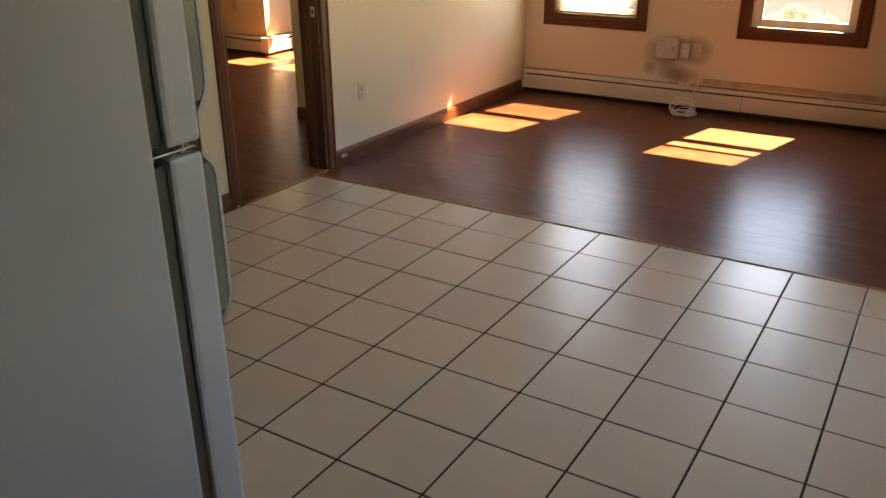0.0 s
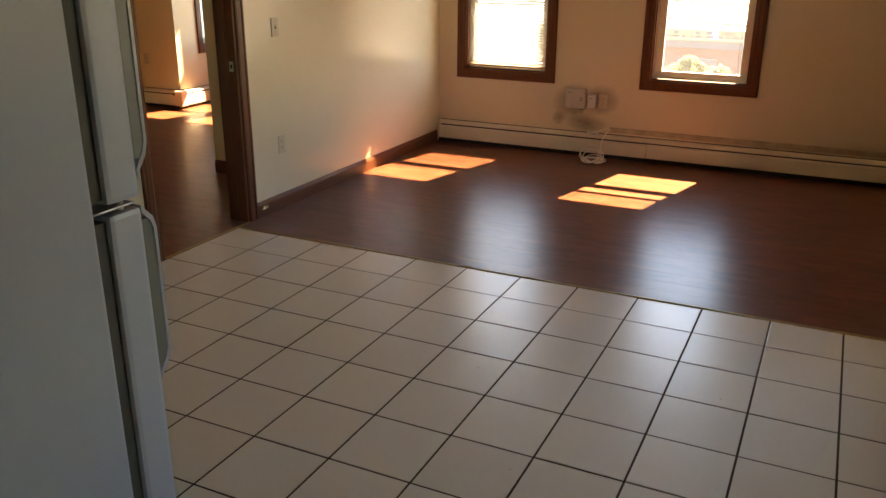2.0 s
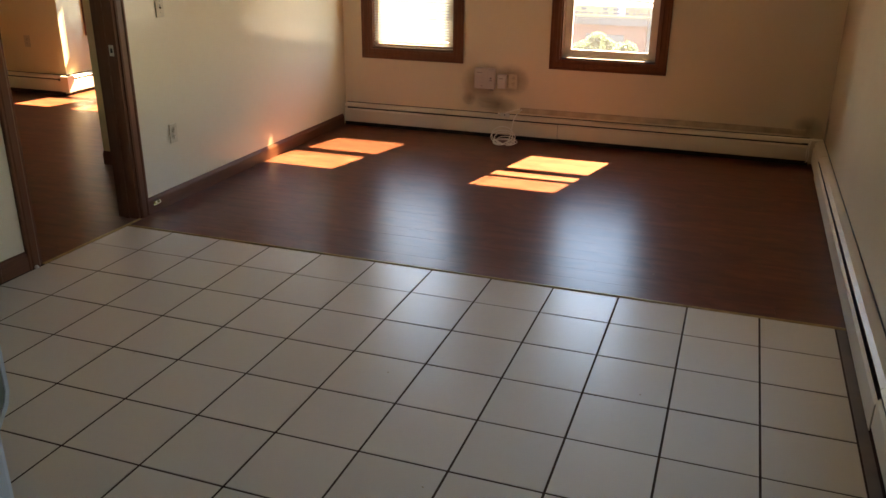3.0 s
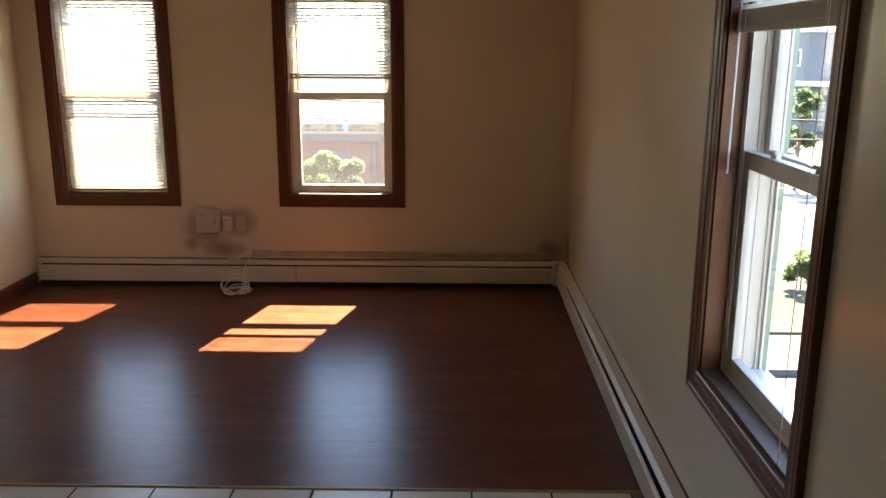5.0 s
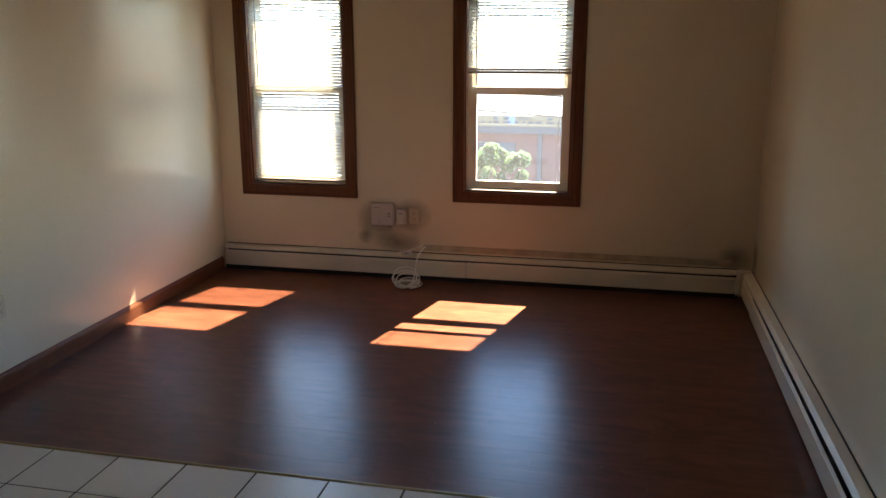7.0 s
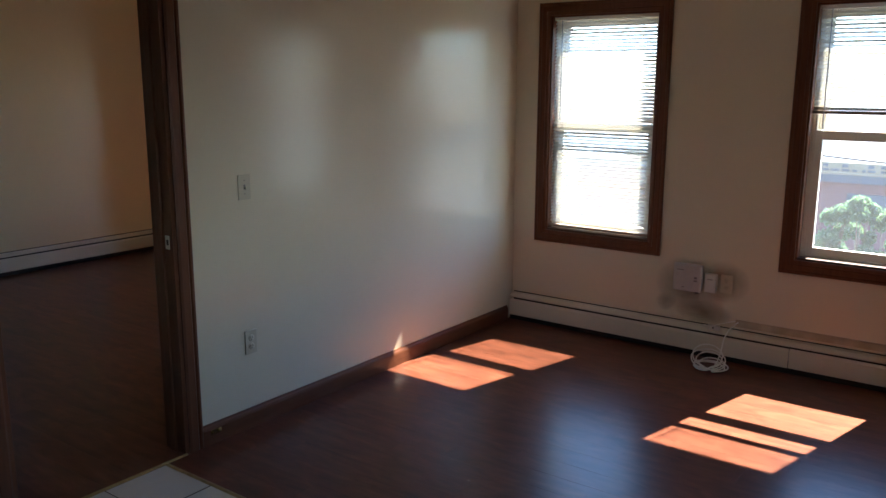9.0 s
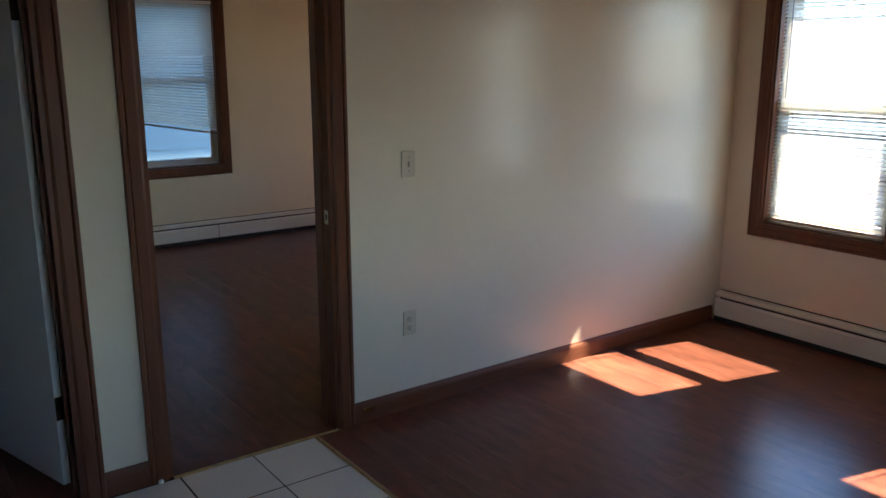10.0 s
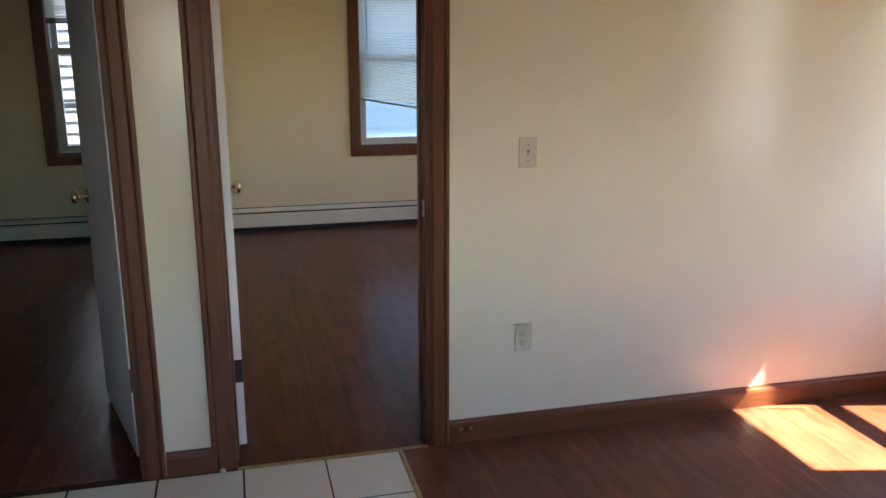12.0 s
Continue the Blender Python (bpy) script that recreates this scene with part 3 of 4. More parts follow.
def hinge(door, z, s):
    """A butt hinge: its leaf on the door's edge, with its knuckle. s: the side on which the knuckle stands."""
    h = part("hinge", box(-0.0035, -0.0002, -0.0172, 0.0172, z - 0.046, z + 0.046, 0.001), M_BRONZE, door, "dark bronze butt hinge")
    part("hinge_knuckle", add_cyl(bmesh.new(), (-0.004, 0.019 * s, z - 0.047), (-0.004, 0.019 * s, z + 0.047), 0.0085), M_BRONZE, h)


for zz in (0.33, 1.77):
    hinge(door2, zz, 1)
    hinge(door1, zz, -1)

# strike plate in the right jamb of the second door
top = new("strike_plate")
top.matrix_world = pose(XLB + 0.10, D2[1] - 0.019, 0.95)
tagged(top, "worn steel strike plate on the brown door jamb", "strike plate")
bm = bmesh.new()
for b4 in ((-0.014, 0.014, 0.012, 0.029), (-0.014, 0.014, -0.029, -0.012), (-0.014, -0.008, -0.012, 0.012), (0.008, 0.014, -0.012, 0.012)):
    add_box(bm, b4[0], b4[1], -0.0015, 0.0005, b4[2], b4[3])
part("plate", bm, M_STEEL, top)
part("latch_hole", box(-0.008, 0.008, -0.0004, 0.0008, -0.012, 0.012), M_BLACK, top, "dark latch hole")


# ---- baseboards ----
BASE = [(0, 0), (0.014, 0), (0.014, 0.07), (0.011, 0.082), (0.007, 0.088), (0.005, 0.096), (0, 0.096)]


def baseboard(x, y, direction, length, mat=None):
    ob = structure(mesh_ob("baseboard", extrude_profile(BASE, length), mat or M_TRIM_H))
    ob.matrix_world = pose(x, y, 0, 0, 0, direction)


baseboard(XL, D2[1] + 0.071, 90, YN - 0.075 - D2[1] - 0.071)
baseboard(XL, D1[1] + 0.071, 90, D2[0] - D1[1] - 0.142)
baseboard(XL, YS, 90, D1[0] - 0.071 - YS)
baseboard(XC, 1.30, 0, XLB - XC - 0.02)


# ---- baseboard heaters ----
HEATER_FRONT = [(0.062, 0.034), (0.066, 0.034), (0.066, 0.132), (0.056, 0.146), (0.054, 0.143), (0.062, 0.131)]
HEATER_TOP = [(0.0, 0.182), (0.0, 0.186), (0.045, 0.181), (0.062, 0.166), (0.060, 0.158), (0.057, 0.158), (0.058, 0.165), (0.044, 0.177)]
HEATER_BACK = [(0.0, 0.02), (0.004, 0.02), (0.004, 0.191), (0.0, 0.191)]


def make_heater(m, sections, label, caps=(True, True), droop=()):
    """A hot-water baseboard heater along local x, its back at y = 0. sections: the ends of its front panels."""
    top = new("baseboard_heater")
    top.matrix_world = m
    tagged(top, label, "baseboard heater", "baseboard heaters along the walls")
    a, b = sections[0], sections[-1]
    def bit(name, prof, x0, x1, mat, dz=0.0, dy=0.0, tip=0.0):
        ob = part(name, extrude_profile(prof, x1 - x0), mat, top)
        ob.matrix_basis = pose(x0, -dy, dz, tip)
        return ob
    # dark for the hollow's shade and the brown line above the cover
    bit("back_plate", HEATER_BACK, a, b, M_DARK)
    # added dark strip standing for the shadow under the panels
    part("under_shade_strip", box(a + 0.001, b - 0.001, -0.052, -0.040, -0.002, 0.05), M_DARK, top, "dark strip for the shade under the heater")
    for k, (x0, x1) in enumerate(zip(sections, sections[1:])):
        dz, dy, tip, sag = (*(droop[k] if k < len(droop) else (0, 0, 0)), 0)[:4]
        bit("front_panel", HEATER_FRONT, x0 + 0.0025, x1 - 0.0025, M_HEATER, dz, dy, tip).matrix_basis @= pose(0, 0, 0, 0, sag)
        bit("top_cover", HEATER_TOP, x0 + 0.0005, x1 - 0.0005, M_HEATER, dz * 0.3)
    part("heating_pipe", add_cyl(bmesh.new(), (a + 0.01, -0.032, 0.09), (b - 0.01, -0.032, 0.09), 0.011), M_FIN, top, "dull metal pipe")
    bm = bmesh.new()
    x = a + 0.06
    while x < b - 0.06:
        add_box(bm, x, x + 0.001, -0.054, -0.010, 0.064, 0.118)
        x += 0.02
    # black block fills the slot's end, painting the shaded cavity
    part("slot_end_shade", box(b - 0.06, b - 0.006, -0.061, -0.046, 0.136, 0.166), M_BLACK, top, "black block for the shade in the slot's end")
    fins = part("fin_pack", bm, M_FIN, top, "grey metal fins")
    fins["kind"] = "stuff"
    for k, on in enumerate(caps):
        if on:
            x0 = a if k == 0 else b
            ob = part("end_cap", box(x0 - 0.012, x0 + 0.03, -0.069, 0.0, 0.03, 0.188, 0.004), M_HEATER, top)
    return top


make_heater(pose(XL + 0.016, YN, 0), [0.0, 1.852, XR - XL - 0.10], "cream enamel baseboard heater under the windows, with a joint midway", caps=(False, False), droop=((0, 0, 0), (0.003, 0.005, 0)))
make_heater(pose(XR, YN, 0, 0, 0, -90), [0.0, 0.5, 3.66, 5.4], "cream enamel baseboard heater with a loose front panel", caps=(False, True), droop=((0, 0, 0), (-0.005, 0.004, 0, 0.5), (-0.014, 0.0, 0, 0.2)))
make_heater(pose(XW, YP + 0.1, 0.004, 0, 0, 90), [0.0, 1.8, 3.30 - YP - 0.17], "cream enamel baseboard heater along the bedroom wall", caps=(False, False))
make_heater(pose(XW, YS, 0, 0, 0, 90), [0.0, 2.4, YP - YS - 0.02], "cream enamel baseboard heater in the dark bedroom", caps=(False, False))
make_heater(pose(XW + 0.07, 3.30, 0), [0.0, XA - XW - 0.07], "cream enamel baseboard heater beside the sunny alcove", caps=(False, False))
make_heater(pose(XA, 3.30, 0, 0, 0, 90), [0.0, YA - 3.30], "cream enamel baseboard heater in the sunny alcove", caps=(False, False))
# the corner piece that joins the two heaters of the room
top = new("heater_corner_cover")
top.matrix_world = pose(XR, YN, 0)
tagged(top, "cream enamel corner cover joining two baseboard heaters", "heater cover")
bm = add_box(bmesh.new(), -0.10, -0.002, -0.073, -0.002, 0.03, 0.189, 0.004)
part("cover", bm, M_HEATER, top)
# outer corner by the alcove
top = new("heater_corner_cover")
top.matrix_world = pose(XA, 3.30, 0)
tagged(top, "cream enamel outer corner cover of the bedroom heater", "heater cover")
part("cover", box(-0.02, 0.074, -0.074, 0.02, 0.03, 0.189, 0.004), M_HEATER, top)


# ---- fridge ----
def make_fridge():
    top = new("refrigerator")
    top.matrix_world = pose(-0.81, -2.410, 0)
    tagged(top, "white top-freezer refrigerator with long moulded door handles", "refrigerator")
    w, d = 0.74, 0.66
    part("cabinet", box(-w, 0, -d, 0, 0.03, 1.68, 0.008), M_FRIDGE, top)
    part("toe_grille", box(-w + 0.02, -0.02, 0.0005, 0.03, 0.03, 0.11, 0.004), M_GASKET, top, "grey toe grille")
    for z0, z1, hz0, hz1, name in ((0.12, 1.094, 0.75, 1.05, "fridge_door"), (1.114, 1.69, 1.205, 1.52, "freezer_door")):
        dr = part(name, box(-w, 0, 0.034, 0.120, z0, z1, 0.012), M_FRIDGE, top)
        part("gasket", box(-w + 0.012, -0.012, 0.001, 0.036, z0 + 0.012, z1 - 0.012), M_GASKET, dr, "grey rubber gasket")
        bm = bmesh.new()
        add_box(bm, -0.034, -0.003, 0.117, 0.148, hz0 - 0.015, hz1 + 0.015, 0.003)
        part("handle_base", bm, M_HANDLE_IN, dr, "grey-green handle backing")
        bm = bmesh.new()
        prof = [(0.118, hz0 - 0.05), (0.146, hz0 - 0.012), (0.154, hz0 + 0.015), (0.154, hz1 - 0.01), (0.147, hz1 + 0.015), (0.118, hz1 + 0.045), (0.118, hz1 + 0.03), (0.139, hz1 + 0.008), (0.146, hz1 - 0.012), (0.146, hz0 + 0.018), (0.139, hz0 - 0.003), (0.118, hz0 - 0.035)]
        va = [bm.verts.new((-0.040, p, q)) for p, q in prof]
        vb = [bm.verts.new((-0.001, p, q)) for p, q in prof]
        n = len(prof)
        for k in range(n):
            bm.faces.new((va[k], va[(k + 1) % n], vb[(k + 1) % n], vb[k]))
        bm.faces.new(va[::-1])
        bm.faces.new(vb)
        bmesh.ops.recalc_face_normals(bm, faces=bm.faces)
        part("handle", bm, M_FRIDGE, dr)
    bm = add_box(bmesh.new(), -0.055, -0.006, 0.0, 0.108, 1.102, 1.106, 0.001)
    add_cyl(bm, (-0.02, 0.08, 1.090), (-0.02, 0.08, 1.118), 0.008)
    part("centre_hinge", bm, M_FIN, top, "dull steel centre hinge")


make_fridge()

# ---- switch, outlets and boxes on the walls ----
def wall_plate(name, m, label, kind_, group=""):
    """Local x along the wall, y into it."""
    top = new(name)
    top.matrix_world = m
    tagged(top, label, kind_, group)
    part("plate", box(-0.035, 0.035, -0.006, 0.0, -0.057, 0.057, 0.0025), M_IVORY, top)
    return top


lw = lambda y, z: pose(XL, y, z, 0, 0, 90)
t = wall_plate("light_switch", lw(0.795, 1.148), "ivory toggle light switch on the cream wall", "light switch")
part("toggle_slot", box(-0.005, 0.005, -0.0068, -0.005, -0.012, 0.012), M_GREY_P, t, "dark toggle slot")
part("toggle", box(-0.004, 0.004, -0.018, -0.006, -0.009, 0.001, 0.001), M_IVORY, t)
for zz in (-0.03, 0.03):
    part("screw", add_cyl(bmesh.new(), (0, -0.0072, zz), (0, -0.005, zz), 0.003, seg=8), M_GREY_P, t, "small dark screw")


def outlet(m, label):
    t = wall_plate("wall_outlet", m, label, "outlet", "outlets in the walls")
    for zz in (-0.02, 0.02):
        part("socket", lathe([(0.0165, 0.0), (0.0165, 0.002), (0.0155, 0.0028)], 18, pose(0, -0.0055, zz, 90)), M_IVORY, t)
        bm = bmesh.new()
        add_box(bm, -0.0075, -0.0052, -0.0092, -0.0078, zz - 0.001, zz + 0.007)
        add_box(bm, 0.0052, 0.0075, -0.0092, -0.0078, zz - 0.001, zz + 0.007)
        add_cyl(bm, (0, -0.0092, zz - 0.008), (0, -0.0078, zz - 0.008), 0.0025, seg=8)
        part("slots", bm, M_BLACK, t, "dark socket slots")


outlet(lw(0.795, 0.418), "ivory double outlet low on the cream wall")
outlet(pose(-1.290, YN, 0.453), "smudged ivory double outlet above the baseboard heater")
outlet(pose(-6.35, 3.30, 0.50), "small ivory outlet on the bedroom wall")

# white equipment box and its smaller neighbour
t = new("network_box")
t.matrix_world = pose(-1.516, YN, 0.466)
tagged(t, "white plastic network box with rounded corners on the wall", "network box")
part("case", box(-0.086, 0.086, -0.045, 0, -0.083, 0.083, 0.012), M_BOX, t)
part("label_bar", box(-0.06, -0.02, -0.0462, -0.044, 0.045, 0.05), M_GREY_P, t, "small grey printed mark")
bm = bmesh.new()
add_box(bm, 0.045, 0.062, -0.0462, -0.044, 0.0, 0.012)
add_box(bm, 0.043, 0.064, -0.0462, -0.044, -0.016, -0.008)
add_box(bm, -0.03, -0.012, -0.0462, -0.044, -0.06, -0.055)
part("marks", bm, M_GREY_P, t, "small grey printed marks")
part("cable_entry", box(0.045, 0.07, -0.03, -0.008, -0.092, -0.082, 0.002), M_BLACK, t, "dark cable entry")
t = new("power_adapter")
t.matrix_world = pose(-1.376, YN, 0.45)
tagged(t, "small white plastic power adapter box beside the outlet", "power adapter")
part("case", box(-0.033, 0.033, -0.04, 0, -0.055, 0.055, 0.006), M_WHITE_P, t)
part("label_bar", box(-0.018, 0.014, -0.0412, -0.039, 0.022, 0.027), M_GREY_P, t, "small grey printed mark")

# wiring channel above the heater, plug and coiled cable
t = new("wiring_channel")
t.matrix_world = pose(-1.22, YN, 0.228)
tagged(t, "thin cream wiring channel fixed above the baseboard heater", "wiring channel")
part("channel", extrude_profile([(0, -0.022), (0.007, -0.022), (0.010, -0.016), (0.010, 0.012), (0.006, 0.02), (0, 0.02)], 2.12), M_CHANNEL, t)
t = new("cable_joint")
t.matrix_world = pose(-1.33, YN - 0.056, 0.182)
tagged(t, "small white cable joint lying on the heater", "cable joint")
part("body", box(-0.035, 0.035, -0.014, 0.014, -0.004, 0.024, 0.004), M_WHITE_P, t)
part("hole", add_cyl(bmesh.new(), (0, -0.0155, 0.012), (0, -0.013, 0.012), 0.005), M_BLACK, t, "dark screw hole")

t = new("coiled_cable")
t.matrix_world = pose(-1.28, 2.885, 0)
tagged(t, "white cable hanging from the wall and lying coiled on the floor", "cable")
pts = [(0.075, 0.242, 0.235), (0.062, 0.16, 0.225), (0.05, 0.08, 0.18), (0.045, 0.07, 0.12), (0.04, 0.045, 0.06), (0.03, -0.03, 0.012)]
rng = random.Random(5)
for k in range(72):
    a = k / 12 * 2 * math.pi - 1.2
    turn = k // 12
    r = 0.084 + 0.014 * math.sin(turn * 2.1) + rng.uniform(-0.003, 0.003)
    lean = (0.15, 0.75, 0.35, 0.95, 0.1, 0.55)[turn]
    dx = (0.0, -0.012, 0.015, -0.02, 0.01, -0.005)[turn]
    up = 0.5 + 0.5 * math.sin(a)
    pts.append((r * math.cos(a) * 1.05 + dx, (r * 0.8) * math.sin(a) * (1 - 0.55 * lean) + 0.02 * lean, 0.006 + lean * 0.125 * up + 0.003 * turn))
tube("cable", pts, 0.0038, M_CABLE, t)
tube("cable_tail", [(0.06, 0.242, 0.24), (-0.01, 0.2, 0.225), (-0.06, 0.185, 0.2), (-0.11, 0.2, 0.2)], 0.003, M_CABLE, t)

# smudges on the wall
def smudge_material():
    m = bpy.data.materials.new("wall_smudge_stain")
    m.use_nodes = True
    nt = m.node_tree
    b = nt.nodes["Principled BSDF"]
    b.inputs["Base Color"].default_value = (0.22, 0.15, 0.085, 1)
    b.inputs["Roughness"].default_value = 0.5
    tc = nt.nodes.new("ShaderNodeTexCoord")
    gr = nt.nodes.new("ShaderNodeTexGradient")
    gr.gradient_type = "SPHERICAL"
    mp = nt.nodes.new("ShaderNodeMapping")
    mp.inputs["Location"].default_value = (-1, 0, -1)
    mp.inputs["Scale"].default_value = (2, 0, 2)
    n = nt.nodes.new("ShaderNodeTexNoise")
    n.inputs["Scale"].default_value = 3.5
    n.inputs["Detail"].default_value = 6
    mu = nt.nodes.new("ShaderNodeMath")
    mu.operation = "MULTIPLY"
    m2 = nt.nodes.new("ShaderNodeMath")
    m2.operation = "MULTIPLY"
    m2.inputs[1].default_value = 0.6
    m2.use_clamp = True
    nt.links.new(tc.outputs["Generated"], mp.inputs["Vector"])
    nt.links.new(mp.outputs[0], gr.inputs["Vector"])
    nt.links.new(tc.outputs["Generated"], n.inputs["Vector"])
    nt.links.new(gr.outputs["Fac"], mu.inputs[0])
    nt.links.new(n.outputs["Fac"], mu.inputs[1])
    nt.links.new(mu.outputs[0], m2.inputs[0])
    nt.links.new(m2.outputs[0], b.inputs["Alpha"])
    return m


M_SMUDGE = smudge_material()


def smudge(m, w, h, label):
    top = new("wall_stain")
    top.matrix_world = m
    tagged(top, label, "stain", "stains on the walls", "")
    part("stain", box(-w / 2, w / 2, -0.0025, -0.0005, -h / 2, h / 2), M_SMUDGE, top)


smudge(pose(-1.655, YN, 0.292), 0.13, 0.12, "round brown smudge on the cream wall beside the network box")
smudge(pose(-1.30, YN, 0.462), 0.30, 0.26, "brown grime on the wall round the outlet and adapter")
smudge(pose(-1.52, YN, 0.42), 0.42, 0.34, "faint grime on the wall round the network box")
smudge(pose(-1.42, YN, 0.26), 0.36, 0.15, "faint brown marks on the wall above the heater")
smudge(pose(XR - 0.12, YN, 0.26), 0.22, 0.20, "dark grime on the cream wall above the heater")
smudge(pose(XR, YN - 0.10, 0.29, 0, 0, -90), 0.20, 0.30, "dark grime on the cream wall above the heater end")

# loose cable end in the far corner
t = new("loose_cable")
t.matrix_world = pose(XR - 0.085, YN - 0.085, 0)
tagged(t, "short frayed white cable hanging over the heater corner", "cable")
tube("cable", [(0.012, 0.03, 0.198), (0.0, 0.0, 0.2), (-0.012, -0.004, 0.13), (-0.002, -0.008, 0.06), (-0.02, -0.014, 0.03)], 0.003, M_CABLE, t)
tube("cable_tail", [(0.0, 0.0, 0.2), (-0.03, -0.003, 0.14), (-0.02, -0.01, 0.06)], 0.0025, M_CABLE, t)

# door stop on the baseboard
t = new("door_stop")
t.matrix_world = pose(XL + 0.014, 0.56, 0.055)
tagged(t, "small tarnished brass door stop on the baseboard", "door stop")
part("plate", box(0, 0.003, -0.03, 0.03, -0.012, 0.012, 0.001), M_BRASS, t)
for yy in (0.018, -0.018):
    part("stud", add_cyl(bmesh.new(), (0.002, yy, 0), (0.011, yy, 0), 0.0065), M_BRASS, t)
t = new("floor_screw")
t.matrix_world = pose(XL + 0.022, D2[0] - 0.035, 0.001)
tagged(t, "small shiny bolt head on the floor by the door casing", "bolt")
part("head", lathe([(0.011, 0), (0.011, 0.006), (0.008, 0.011), (0.003, 0.013)], 12), M_STEEL, t)

# specks of dirt on the floor
def fleck(x, y, size, turn, label):
    top = new("dirt_speck")
    top.matrix_world = pose(x, y, 0.0002, 0, 0, turn)
    tagged(top, label, "dirt speck", "specks of dirt on the floor")
    bm = bmesh.new()
    ring = [bm.verts.new((math.cos(a) * size * f, math.sin(a) * size * 0.6 * f, 0)) for a, f in ((0.0, 1.0), (1.1, 0.7), (2.2, 1.1), (3.3, 0.8), (4.6, 1.0))]
    tip = bm.verts.new((size * 0.1, 0, 0.0016))
    for k in range(5):
        bm.faces.new((ring[k], ring[(k + 1) % 5], tip))
    part("chip", bm, M_STAIN, top)


for x, y, size, turn in ((-0.15, 1.52, 0.006, 20), (0.42, 1.02, 0.005, 70), (-0.62, 0.86, 0.006, 130), (0.12, 0.62, 0.005, 10), (-1.62, 0.95, 0.005, 45)):
    fleck(x, y, size, turn, "tiny speck of dirt on the dark laminate floor")
for x, y, size, turn in ((-1.72, -0.93, 0.006, 30), (-0.72, -0.72, 0.006, 80), (-0.35, -1.32, 0.005, 160), (0.2, -0.55, 0.006, 110)):
    fleck(x, y, size, turn, "tiny speck of dirt on the white floor tiles")

# ---- floor trims ----
structure(mesh_ob("trim", extrude_profile([(0, -0.01), (0.02, -0.01), (0.02, 0.001), (0.014, 0.005), (0.006, 0.005), (0, 0.001)], 0.955 - XL - 0.02), M_BRASS_STRIP)).matrix_world = pose(XL + 0.02, YB + 0.018, 0)
structure(mesh_ob("trim", extrude_profile([(0, -0.01), (0.02, -0.01), (0.02, 0.001), (0.014, 0.005), (0.006, 0.005), (0, 0.001)], YB + 0.1 - D2[0]), M_BRASS_STRIP)).matrix_world = pose(XL - 0.0, D2[0] + 0.02, 0, 0, 0, 90)
structure(mesh_ob("trim", box(0.918, 0.956, YS, YB, -0.011, -0.001, 0.001), M_FLOOR_EDGE))

